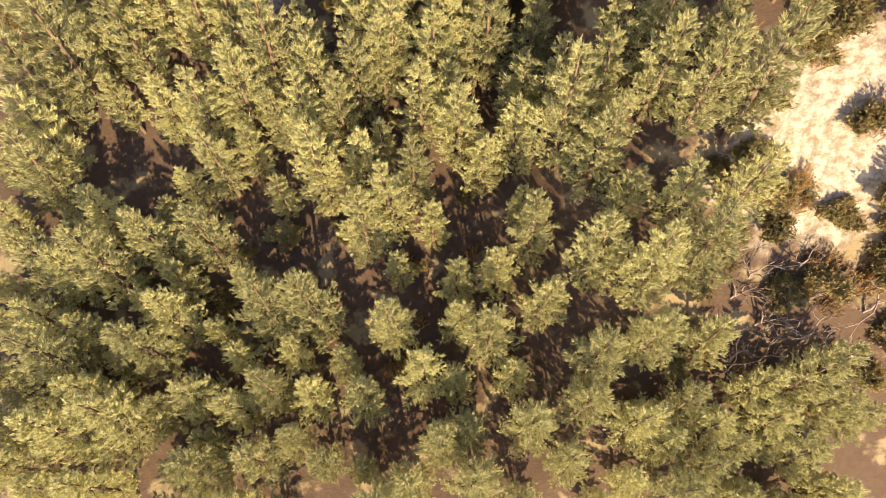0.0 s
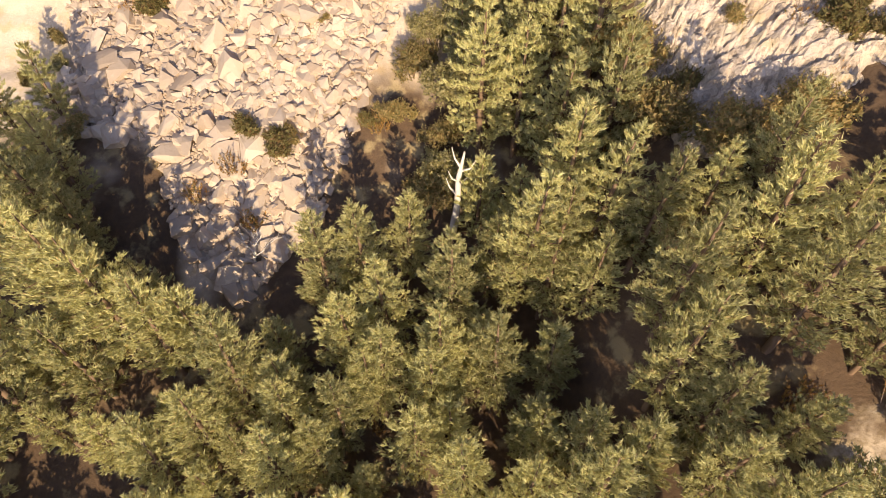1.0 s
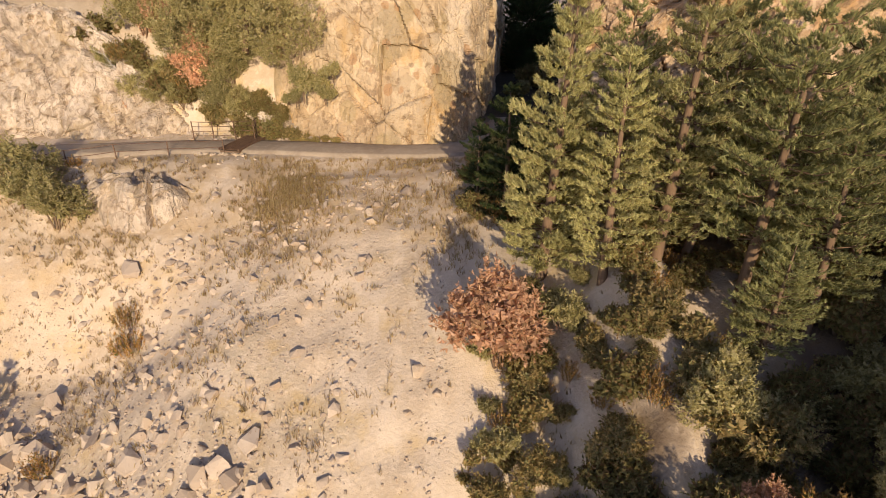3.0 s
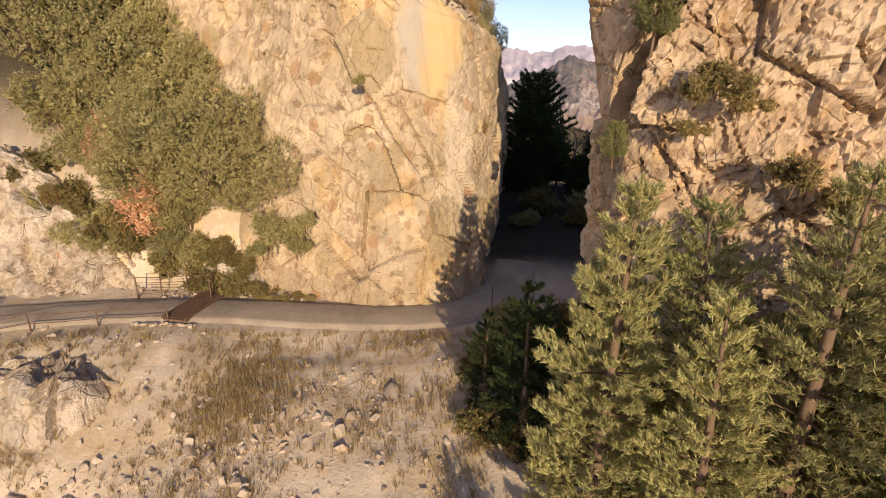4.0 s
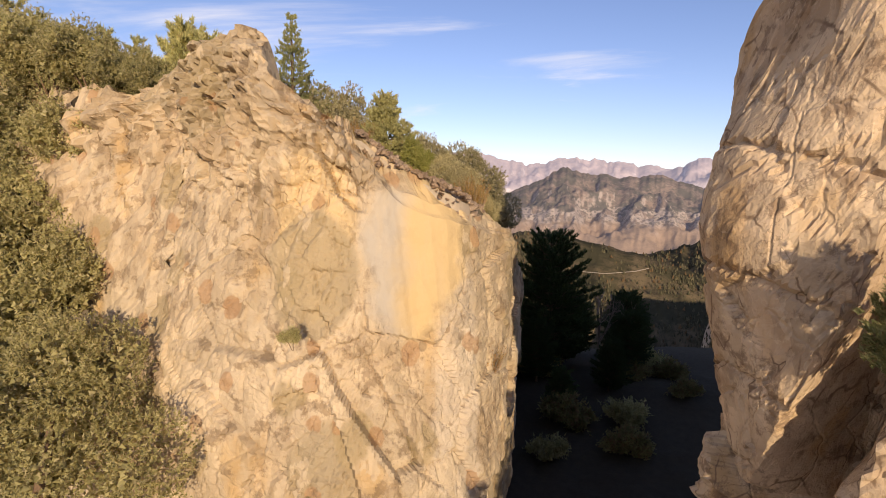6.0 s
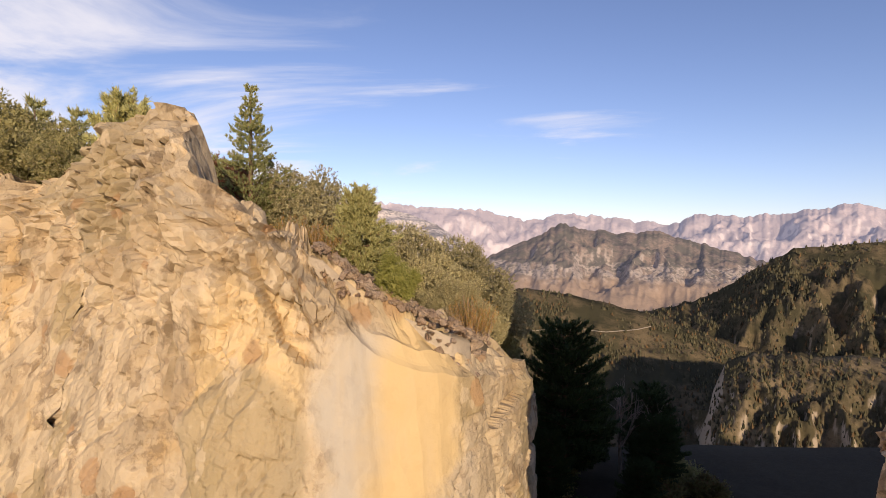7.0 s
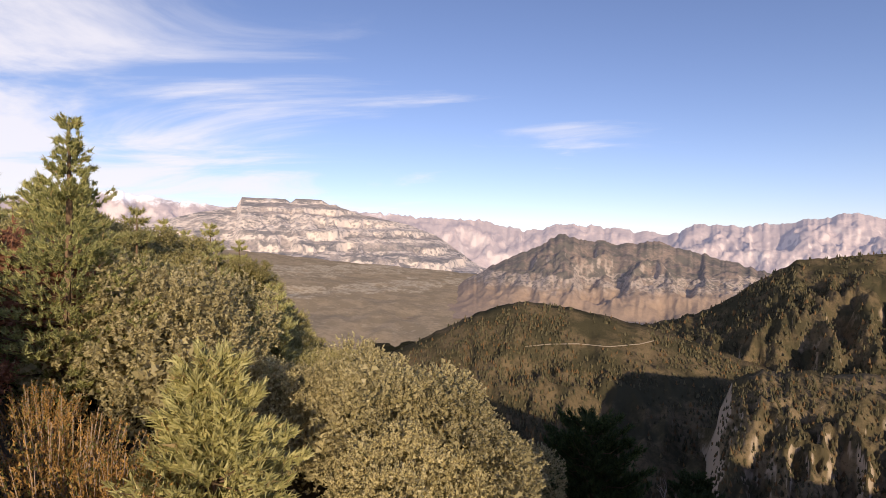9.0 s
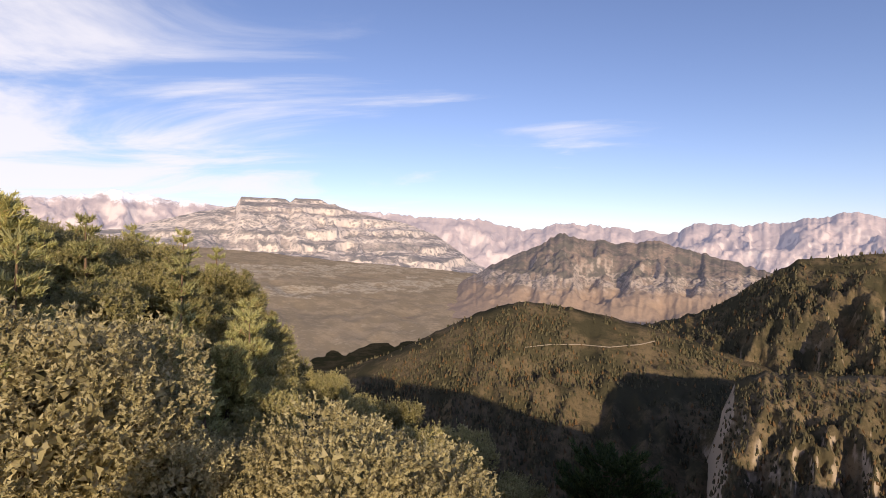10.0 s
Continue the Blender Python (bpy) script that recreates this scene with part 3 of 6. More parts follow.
def cliff_relief(x, y, z):
    big = 1.5 * fractal(x * 0.13, y * 0.13, z * 0.10, 3, 40)
    m, g = blocks(x * 0.27 + z * 0.14, y * 0.27, z * 0.22 - x * 0.10, 53)
    m2, g2 = blocks(x * 0.95 + z * 0.2, y * 0.95, z * 0.75, 45)
    flat = ease(0, 1, np.clip(1.25 - np.hypot((x + 1.8) / 2.1, (z - 42.6) / 3.1), 0, 1) * 2.5)       # the smooth slab
    broken = 0.28 + 0.8 * ease(43, 47, z)
    m3, g3 = blocks(x * 2.3 + z * 0.5, y * 2.3, z * 1.9 - x * 0.5, 46)
    flute = 0.35 * fractal(x * 1.1, y * 1.1, z * 0.06, 2, 48) * ease(-3, 0, x) * ease(42, 38, z)
    m4, g4 = blocks(x * 1.15, y * 1.15, z * 2.1 + x * 0.4, 43)
    strata = ((m4 - 0.5) * 0.55 - 0.30 * ease(0.12, 0, g4)) * ease(46.2, 48, z)
    strata = strata + 0.9 * ease(44.5, 48.5, z) * ease(-14, -10.5, x) * ease(-6.4, -7.4, x)        # the tooth stands forward
    rift = np.abs(x + 7.45 + 0.11 * (48.5 - z) + 0.5 * fractal(x * 0.5, y * 0.5, z * 0.9, 3, 54))
    strata = strata - 0.55 * ease(0.13, 0.04, rift) * ease(42.5, 44.0, z) * ease(49.3, 48.4, z)          # the long crack below the tooth
    rough = strata + (m - 0.5) * 0.55 - 0.12 * ease(0.06, 0, g) + broken * ((m2 - 0.5) * 0.42 - 0.22 * ease(0.12, 0, g2) + (m3 - 0.5) * 0.20 - 0.10 * ease(0.1, 0, g3))
    return big * (1 - 0.6 * flat) + rough * (1 - flat) + flute + 0.16 * fractal(x * 1.5, y * 1.5, z * 1.5, 4, 49) * (1 - 0.7 * flat)


def build_left_cliff():
    def top(x, y):
        return crest(x) - 0.2 * np.maximum(y - 92, 0) + 0.5 * fractal(x * 0.6, y * 0.6, 0, 3, 9)

    def lean(x, y):
        return 0.2 * ease(3.4, 0.2, x) + 0.012

    ob = cliff_wall("cliff_west", [(-90, 118), (-60, 106), (-40, 98), (-28, 92), (-21, 88.5), (-14.0, 85.3)], 0.34, 25.0, top, lean, cliff_relief, CLIFF, behind=hill_top)
    tagged(ob, "wooded western end of the limestone cliff", "cliff", kind="structure")
    ob = cliff_wall("cliff", [(-19, 87.6), (-14.5, 85.6), (-9.7, 83.0), (-5.3, 81.6), (-2, 82.2), (0.4, 83.4), (1.7, 85.4), (2.6, 90), (3.8, 97), (5.2, 106), (7, 118)], 0.125, 25.0, top,
                    lean, cliff_relief, CLIFF, over=2.6, behind=hill_top)
    tagged(ob, "tall sunlit tan limestone cliff with ochre and grey stains", "cliff", kind="structure")


def crag_relief(x, y, z):
    big = 0.9 * fractal(x * 0.16, y * 0.16, z * 0.14, 3, 60)
    m, g = blocks(x * 0.34 + z * 0.16, y * 0.34, z * 0.30 - x * 0.1, 61)
    m2, g2 = blocks(x * 1.0 + z * 0.3, y * 1.0, z * 0.8 - x * 0.3, 65)
    m3, g3 = blocks(x * 2.6, y * 2.6, z * 2.2, 67)
    # one long slanting cleft that splits the face
    split = (x - 5.3) - (z - 36.2) * 0.255
    wide = 0.26 + 0.04 * np.clip(z - 38, 0, 14)
    cleft = -3.0 * ease(wide + 0.12, wide - 0.05, np.abs(split) + 0.3 * fractal(x, y, z * 0.7, 3, 63))
    plane = ease(0.4, -0.4, split)
    u, w = 0.8 * x + 0.6 * z, 0.8 * z - 0.6 * x
    m4, g4 = blocks(u * 0.55, y * 0.5, w * 0.42, 62)
    m5, g5 = blocks(u * 1.5, y * 1.5, w * 1.2, 68)
    rough = (m - 0.5) * 0.6 - 0.3 * ease(0.07, 0, g) + (m2 - 0.5) * 0.34 - 0.2 * ease(0.06, 0, g2) + (m3 - 0.5) * 0.12
    faces = (m4 - 0.5) * 0.26 - 0.2 * ease(0.03, 0, g4) + (m5 - 0.5) * 0.08 + (m3 - 0.5) * 0.05
    for level in (43.9, 41.4, 46.6, 39.2):
        rift = np.abs(z - level + 0.75 * (x - 5) + 0.5 * fractal(x * 0.8, y * 0.8, z * 0.3, 3, int(level)))
        big = big - 0.7 * plane * ease(0.10, 0.03, rift)
    edge = ease(6.6, 5.0, x) * np.interp(z, [22, 34, 36, 38, 40, 42, 43.6, 44.3, 46, 48, 50, 54], [-1.9, -1.9, -1.7, -1.3, -0.8, 0.0, 0.55, 0.75, 0.45, -0.7, -1.3, -2.0])
    return big * (1 - 0.8 * plane) + rough * (1 - plane) + faces * plane * 0.5 + cleft + edge - 0.15 + (0.24 - 0.19 * plane) * fractal(x * 2.2, y * 2.2, z * 2.2, 4, 69, 0.6)


def build_right_crag():
    def top(x, y):
        return np.interp(y, [58, 66, 72, 75, 78.5, 81, 84, 88, 94], [56, 56, 56, 54, 50.5, 48, 44, 35, 28]) + 1.6 * fractal(x * 0.4, y * 0.4, 0, 3, 91)

    ob = cliff_wall("crag", [(11, 87), (7.6, 82), (5.6, 79.2), (5.1, 78.0), (5.5, 76.2), (6.5, 74.6), (8.0, 73.3), (11, 71.8), (15.5, 70.0)], 0.135, 22.0, top,
                    lambda x, y: 0.015 + 0.035 * ease(6, 9, x), crag_relief, CRAG, over=6.0, top_drop=-0.2)
    tagged(ob, "towering brown limestone crag split by a slanting cleft", "cliff", kind="structure")
    for name, line in (("crag_east", [(14.2, 70.6), (17, 69.5), (28, 66), (44, 62)]), ("crag_north", [(26, 98), (18, 93), (9.8, 85.4)])):
        ob = cliff_wall(name, line, 0.34, 22.0, top, lambda x, y: 0.05 + 0 * x, crag_relief, CRAG, over=6.0, top_drop=-0.2)
        tagged(ob, "brown limestone flank of the crag beside the cleft", "cliff", kind="structure")

    # the broad back of the crag
    body = np.array([(11, 87), (7.6, 82), (5.6, 79.2), (5.5, 76.2), (8, 73.3), (15.5, 70), (28, 66), (44, 62), (60, 62), (60, 98), (26, 98), (18, 93)], float)
    x, y = np.meshgrid(np.arange(5.5, 60, 0.9), np.arange(62, 98.5, 0.9))
    z = top(x, y) - 0.9 + 0.8 * fractal(x * 0.5, y * 0.5, 0, 3, 93)
    z = z - 30 * ease(5.0, 3.4, inside(x, y, body))
    ob = sheet("crag_back", np.stack([x, y, z], -1).reshape(-1, 3), grid_faces(*x.shape), CRAG, smooth=False)
    tagged(ob, "broad rocky back of the crag falling to the north", "cliff", kind="structure")


build_left_cliff()
build_right_crag()


# ---------------------------------------------------------------- far hills and mountains
EYE_FAR = (0.0, 87.0, 51.6)


def ridge(name, label, dist, front, back, line, foot, material, jag=0.0, wave=6.0, seed=0, steps=260, rows=60, spurs=0.25, ledge=0.0):
    """A mountain: a crest given by bearings and heights in degrees as seen from the pass, falling to its foot on both sides."""
    az = np.linspace(line[0][0], line[-1][0], steps)
    el = np.interp(az, [a for a, _ in line], [b for _, b in line])
    el = el + jag * fractal(az * wave * 0.15, az * 0 + seed, 0, 5, seed)
    zc = EYE_FAR[2] + dist * np.tan(np.radians(el))
    q = np.concatenate([np.linspace(-1, 0, rows), np.linspace(0, 1, 6)[1:]])[:, None]
    r = dist + np.where(q < 0, q * front, q * back)
    a = np.radians(az)[None] + 0 * q
    x, y = EYE_FAR[0] + np.sin(a) * r, EYE_FAR[1] + np.cos(a) * r
    f = np.where(q < 0, -q, np.maximum(q - 0.25, 0) / 0.75)
    shape = 1 - f
    u, w = a * dist / (0.055 * dist), r / (0.085 * dist)
    gully = spurs * (0.5 - 3.2 * np.abs(fractal(u, w, 0, 5, seed + 7, 0.5))) * 2.6 * f * (1 - f) * np.minimum(1, 5 * f)
    z = foot + (zc[None] - foot) * np.clip(shape + gully, 0, 1.0)
    z = z + (zc[None] - foot) * 0.03 * fractal(x / dist * 60, y / dist * 60, 0, 3, seed + 9) * np.minimum(1, 6 * f)
    if ledge:                                             # cliffs and terraces of level beds
        s = z / ledge + 1.1 * fractal(u * 0.5, w * 0.5, 0, 4, seed + 3)
        k = np.floor(s)
        z = z + ledge * (k + 0.35 * (s - k) + 0.65 * ease(0.55, 0.8, s - k) - s) * np.minimum(1, 8 * f) * ease(0.38, 0.58, fractal(u * 0.4, w * 0.4, 0, 3, seed + 5) + 0.5)
    ob = sheet(name, np.stack([x, y, z], -1).reshape(-1, 3), grid_faces(*x.shape), material)
    tagged(ob, label, "mountain" if dist > 1500 else "hill", kind="structure")
    return x, y, z


# ---------------------------------------------------------------- pale slab, road cutting, road
def build_slab():
    xs, ys = np.arange(6.5, 34, 0.16), np.arange(28, 55, 0.16)
    x, y = np.meshgrid(xs, ys)
    z = ground_z(x, y, False)
    bx, by = x, y
    x, y = x + 2.4 * fractal(x * 0.22, y * 0.22, 0, 3, 131), y + 2.0 * fractal(x * 0.25, y * 0.25, 0, 3, 132)
    m, g = blocks(x * 0.26 + y * 0.10, y * 0.62 - x * 0.11, x * 0, 120)
    m2, g2 = blocks(x * 0.55 + y * 0.2, y * 1.7 - x * 0.30, x * 0, 125)
    m3, g3 = blocks(x * 2.4, y * 2.6 - x * 0.8, x * 0, 127)
    x, y = bx, by
    calm = 0.3 + 0.7 * ease(17, 30, y)
    z = z + calm * ((m - 0.5) * 0.45 - 0.2 * ease(0.06, 0, g) + (m2 - 0.5) * 0.27 - 0.14 * ease(0.1, 0, g2) + (m3 - 0.5) * 0.24 - 0.12 * ease(0.12, 0, g3)) + 1.4 * fractal(x * 0.14, y * 0.14, 0, 4, 1)
    west = x - (10.2 + 2.2 * fractal(y * 0.3, x * 0.3, 0, 4, 128) + 4.0 * ease(40, 30, y) + 6.5 * ease(30, 19, y))
    rim = ease(-1.2, 0.8, west) * ease(33.0, 36.0, y - 0.2 * (x - 15) + 4 * fractal(x * 0.3, y * 0.3, 0, 3, 129)) * ease(54.2, 52.8, y + 1.6 * fractal(x * 0.4, y * 0.4, 0, 3, 130))
    z = z + 0.85 - (1 - rim) * 2.6 
    ob = sheet("rock_slab", np.stack([x, y, z], -1).reshape(-1, 3), grid_faces(*x.shape), SLAB, smooth=False)
    tagged(ob, "pale bare limestone slab cracked into slanting beds", "rock", kind="structure")


def build_cutting():
    def relief(x, y, z):
        m, g = blocks(x * 0.4, y * 0.4, z * 0.25, 141)
        m2, g2 = blocks(x * 1.3 + z * 0.3, y * 1.3, z * 0.7, 144)
        return (m2 - 0.5) * 0.4 - 0.2 * ease(0.1, 0, g2) + 0.45 * fractal(x * 1.1, y * 1.1, z * 0.15, 3, 146) + 1.2 * fractal(x * 0.2, y * 0.2, z * 0.2, 3, 140) + (m - 0.5) * 0.7 - 0.3 * ease(0.12, 0, g) + 0.3 * fractal(x * 1.3, y * 1.3, z * 0.4, 3, 142)

    ob = cliff_wall("road_cutting", [(-70, 80), (-48, 81), (-34, 82.6), (-26, 83.6), (-21, 84.4), (-18.2, 84.6), (-15.0, 84.6), (-12.5, 84.2)], 0.2, 26.0,
                    lambda x, y: np.interp(x, [-48, -34, -28, -23, -19, -15, -12], [37, 36.5, 35.5, 31.5, 30.2, 29.3, 27.8]) + 0.9 * fractal(x * 0.5, y * 0.5, 0, 3, 143),
                    lambda x, y: 0.28 + 0 * x, relief, PALE, over=2.0)
    tagged(ob, "pale smooth rock cutting beside the mountain road", "rock", kind="structure")


PALE = rock_material("pale_cutting", (0.58, 0.48, 0.37), (0.46, 0.365, 0.26), (0.28, 0.205, 0.14), (0.46, 0.34, 0.19), 1.6, 0.5, joints=0.75)


def road_material():
    m = Nodes("worn_track", 0.95, 0.15)
    fine = m.noise(3.0, 6, 0.7)
    col = m.mix(m.span(m.noise(0.5, 4), 0.35, 0.65), (0.30, 0.235, 0.165), (0.39, 0.31, 0.22))
    col = m.mix(m.math("MULTIPLY", m.span(fine, 0.45, 0.7), 0.5), col, (0.46, 0.38, 0.28))
    return m.done(col, m.math("ADD", fine, m.noise(20, 3)), 0.5, 0.03)


ROAD = road_material()
ROAD_LINE = [(-70, 73), (-45, 77), (-30, 79.8), (-20, 81.6), (-14, 81.8), (-8, 81.2), (-3.5, 81.0), (0, 81.7), (2.2, 83.2), (3.6, 86.0), (4.6, 90)]


def build_road():
    p, n, t = along(ROAD_LINE, 0.4)
    w = np.linspace(-1, 1, 13)[:, None]
    half = 1.75 + 0.25 * fractal(t * 0.4, t * 0, 0, 3, 150)
    x, y = p[None, :, 0] + n[None, :, 0] * w * half, p[None, :, 1] + n[None, :, 1] * w * half
    mid = ground_z(p[:, 0], p[:, 1], False)
    mid = np.convolve(np.pad(mid, 6, mode="edge"), np.ones(13) / 13, "valid")
    z = mid[None] + 0.12 * (1 - w * w) + 0.13 + 0.05 * fractal(x * 0.8, y * 0.8, 0, 3, 151) - 0.4 * np.clip(np.abs(w) - 0.9, 0, 1) * 10
    ob = sheet("road", np.stack([x, y, z], -1).reshape(-1, 3), grid_faces(*x.shape)[:, ::-1], ROAD)
    tagged(ob, "narrow dusty tan mountain road with ragged edges", "road", kind="structure")


def build_outcrop():
    def relief(x, y, z):
        m, g = blocks(x * 0.6, y * 0.6, z * 0.35, 161)
        return (m - 0.5) * 0.6 - 0.3 * ease(0.1, 0, g) + 0.35 * fractal(x, y, z, 3, 162) - 0.9 * ease(0.22, 0.06, np.abs(x + 18.6 + 0.15 * (z - 24) + 0.3 * fractal(z, x, 0, 2, 164)))

    ob = cliff_wall("outcrop", [(-25.5, 75), (-22.2, 72.3), (-19, 71.6), (-16.8, 72.4), (-15.2, 75.4)], 0.16, 20.5,
                    lambda x, y: np.interp(x, [-24, -21, -18, -16], [26.0, 26.9, 26.6, 25.6]) + 0.5 * fractal(x, y, 0, 3, 163), lambda x, y: 0.30 + 0 * x, relief, PALE, over=3.2, top_drop=0.05)
    tagged(ob, "pale rock outcrop below the road with a dark crack", "rock", kind="structure")


build_outcrop()
build_slab()
build_cutting()
build_road()
# the four farthest materials glow a little to stand in for haze
SNOWY = far_material("snow_range", (0.34, 0.28, 0.28), (0.46, 0.37, 0.35), (0.54, 0.46, 0.43), snow=345.0, scale=0.9, haze_glow=(0.10, 0.105, 0.145), rock_at=0.6)
MESA = far_material("ledged_mountain", (0.16, 0.14, 0.125), (0.36, 0.29, 0.245), (0.63, 0.525, 0.445), band=0.017, snow=390.0, scale=1.3, haze_glow=(0.085, 0.083, 0.10), rock_at=0.60, crowns=0.035, share=0.47)
PLATEAU = far_material("heath_plateau", (0.25, 0.185, 0.11), (0.36, 0.265, 0.165), (0.46, 0.37, 0.26), band=0.022, scale=2.2, haze_glow=(0.05, 0.046, 0.045), rock_at=0.40, crowns=0.06)
ROCKY = far_material("rocky_ridge", (0.12, 0.105, 0.085), (0.25, 0.185, 0.145), (0.37, 0.30, 0.25), band=0.011, scale=2.6, haze_glow=(0.036, 0.036, 0.046), rock_at=0.52, crowns=0.07, apron=-80.0)
WOODED = far_material("wooded_hill", (0.068, 0.060, 0.035), (0.16, 0.12, 0.07), (0.36, 0.28, 0.20), scale=3.0, rock_at=0.30)

# a darker copy of the hill woods, coloured for the valley's shade
FOREST_SHADED = far_material("shaded_valley_forest", (0.028, 0.028, 0.016), (0.06, 0.05, 0.03), (0.16, 0.13, 0.10), scale=3.0, rock_at=0.2)
SPUR = far_material("rocky_spur", (0.085, 0.07, 0.04), (0.20, 0.15, 0.09), (0.40, 0.32, 0.24), scale=5.0, rock_at=0.36)

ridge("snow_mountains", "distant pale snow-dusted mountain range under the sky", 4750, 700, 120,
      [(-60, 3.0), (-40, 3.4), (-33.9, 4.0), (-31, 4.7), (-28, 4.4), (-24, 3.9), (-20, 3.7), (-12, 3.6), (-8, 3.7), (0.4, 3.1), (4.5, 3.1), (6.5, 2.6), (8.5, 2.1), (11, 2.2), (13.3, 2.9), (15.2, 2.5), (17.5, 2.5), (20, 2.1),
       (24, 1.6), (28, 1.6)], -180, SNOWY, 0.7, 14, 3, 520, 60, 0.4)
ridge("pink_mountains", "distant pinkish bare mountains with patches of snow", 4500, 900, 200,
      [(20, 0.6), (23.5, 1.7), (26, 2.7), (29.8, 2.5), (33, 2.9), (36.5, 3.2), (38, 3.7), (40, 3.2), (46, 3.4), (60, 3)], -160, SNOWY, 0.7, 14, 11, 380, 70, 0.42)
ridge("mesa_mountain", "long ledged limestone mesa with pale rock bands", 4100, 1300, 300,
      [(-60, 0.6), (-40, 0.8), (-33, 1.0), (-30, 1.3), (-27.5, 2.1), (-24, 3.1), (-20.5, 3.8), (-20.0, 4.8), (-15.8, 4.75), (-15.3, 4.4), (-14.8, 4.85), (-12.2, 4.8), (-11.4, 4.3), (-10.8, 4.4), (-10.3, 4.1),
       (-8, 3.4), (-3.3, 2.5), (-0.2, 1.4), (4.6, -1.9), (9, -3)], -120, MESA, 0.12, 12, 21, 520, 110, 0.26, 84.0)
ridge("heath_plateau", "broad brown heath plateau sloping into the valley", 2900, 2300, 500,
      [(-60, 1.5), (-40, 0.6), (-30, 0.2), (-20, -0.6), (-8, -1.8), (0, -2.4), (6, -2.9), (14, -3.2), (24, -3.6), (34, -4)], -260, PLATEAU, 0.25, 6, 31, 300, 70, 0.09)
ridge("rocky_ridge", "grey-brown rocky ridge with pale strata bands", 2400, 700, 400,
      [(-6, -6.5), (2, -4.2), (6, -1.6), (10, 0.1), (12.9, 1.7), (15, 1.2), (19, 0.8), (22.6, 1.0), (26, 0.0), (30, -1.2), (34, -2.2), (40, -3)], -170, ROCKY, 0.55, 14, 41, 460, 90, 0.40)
EAST_HILL = ridge("east_hill", "wooded hill with a shaded western flank", 950, 420, 300,
      [(17, -9), (23, -7.2), (27, -5.8), (30.5, -3.2), (34, -0.6), (36, -0.3), (42, 0.2), (52, 1.5), (62, 3)], -190, WOODED, 0.5, 9, 51, 220, 50, 0.4)
MIDDLE_HILL = ridge("middle_hill", "rounded forested hill crossed by a pale track", 700, 300, 260,
      [(-14, -15.5), (-4, -11.6), (4.6, -7.2), (8.7, -5.9), (13, -6.2), (18, -7.2), (22.5, -8.2), (30, -10.5), (36, -12)], -165, WOODED, 0.4, 9, 61, 220, 44, 0.22)
NEAR_SPUR = ridge("near_spur", "steep wooded spur with pale rock outcrops", 430, 130, 120,
      [(26.4, -30), (27.4, -22), (28.3, -15.5), (29.4, -12.4), (31.5, -11.3), (36, -10.8), (42, -10.2), (55, -8)], -110, SPUR, 0.8, 9, 71, 200, 56, 0.5)


def build_valley():
    az = np.radians(np.linspace(-75, 75, 150))[None]
    r = np.geomspace(120, 4990, 90)[:, None]
    x, y = np.sin(az) * r, 87 + np.cos(az) * r
    z = np.interp(r, [120, 250, 500, 900, 2000, 4990], [-40, -110, -170, -190, -200, -150]) + 25 * fractal(x / 120, y / 120, 0, 4, 81)
    ob = sheet("valley_floor", np.stack([x, y, z], -1).reshape(-1, 3), grid_faces(*x.shape), FOREST_SHADED)
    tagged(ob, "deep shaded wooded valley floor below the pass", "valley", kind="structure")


build_valley()


def build_track():
    """A pale forest road cut across the middle hill."""
    x, y, z = (a[:45] for a in MIDDLE_HILL)
    far = np.hypot(x - EYE_FAR[0], y - EYE_FAR[1])
    az, el = np.degrees(np.arctan2(x, y - EYE_FAR[1])), np.degrees(np.arctan2(z - EYE_FAR[2], far))
    verts = []
    for j in range(x.shape[1]):
        b = az[0, j]
        if 9.5 < b < 22.4:
            want = np.interp(b, [6.6, 9, 12, 15, 18, 21, 23.4], [-10.6, -10.45, -10.0, -9.8, -9.9, -9.4, -8.6])
            i = int(np.argmax(el[:, j] > want))
            k = (want - el[i - 1, j]) / (el[i, j] - el[i - 1, j])
            p = np.array([a[i - 1, j] + k * (a[i, j] - a[i - 1, j]) for a in (x, y, z)]) + np.array([0, 0, 1.6])
            verts += [p, p + np.array([0.15, 2.0, 0.6])]
    n = len(verts) // 2
    faces = [(2 * k, 2 * k + 2, 2 * k + 3, 2 * k + 1) for k in range(n - 1)]
    ob = sheet("forest_track", verts, faces, PALE_TRACK)
    tagged(ob, "pale unpaved track crossing the forested hill", "road", kind="structure")


PALE_TRACK = Nodes("pale_track").done((0.42, 0.34, 0.24))
build_track()


# ---------------------------------------------------------------- trees
def part(name, verts, faces, material, parent, label="", smooth=False):
    return sheet(name, verts, faces, material, parent, label, smooth)


def tube(points, radii, sides=6):
    """A bent tapering stem."""
    pts, verts, faces = [Vector(p) for p in points], [], []
    for i, (p, r) in enumerate(zip(pts, radii)):
        d = (pts[min(i + 1, len(pts) - 1)] - pts[max(i - 1, 0)]).normalized()
        a = d.orthogonal().normalized()
        b = d.cross(a)
        for k in range(sides):
            t = 2 * math.pi * k / sides
            verts.append(p + float(r) * (math.cos(t) * a + math.sin(t) * b))
    for i in range(len(pts) - 1):
        for k in range(sides):
            q = (k + 1) % sides
            faces.append((i * sides + k, i * sides + q, (i + 1) * sides + q, (i + 1) * sides + k))
    return verts, faces


def merged(pieces):
    verts, faces = [], []
    for v, f in pieces:
        faces += [tuple(i + len(verts) for i in g) for g in f]
        verts += list(v)
    return verts, faces


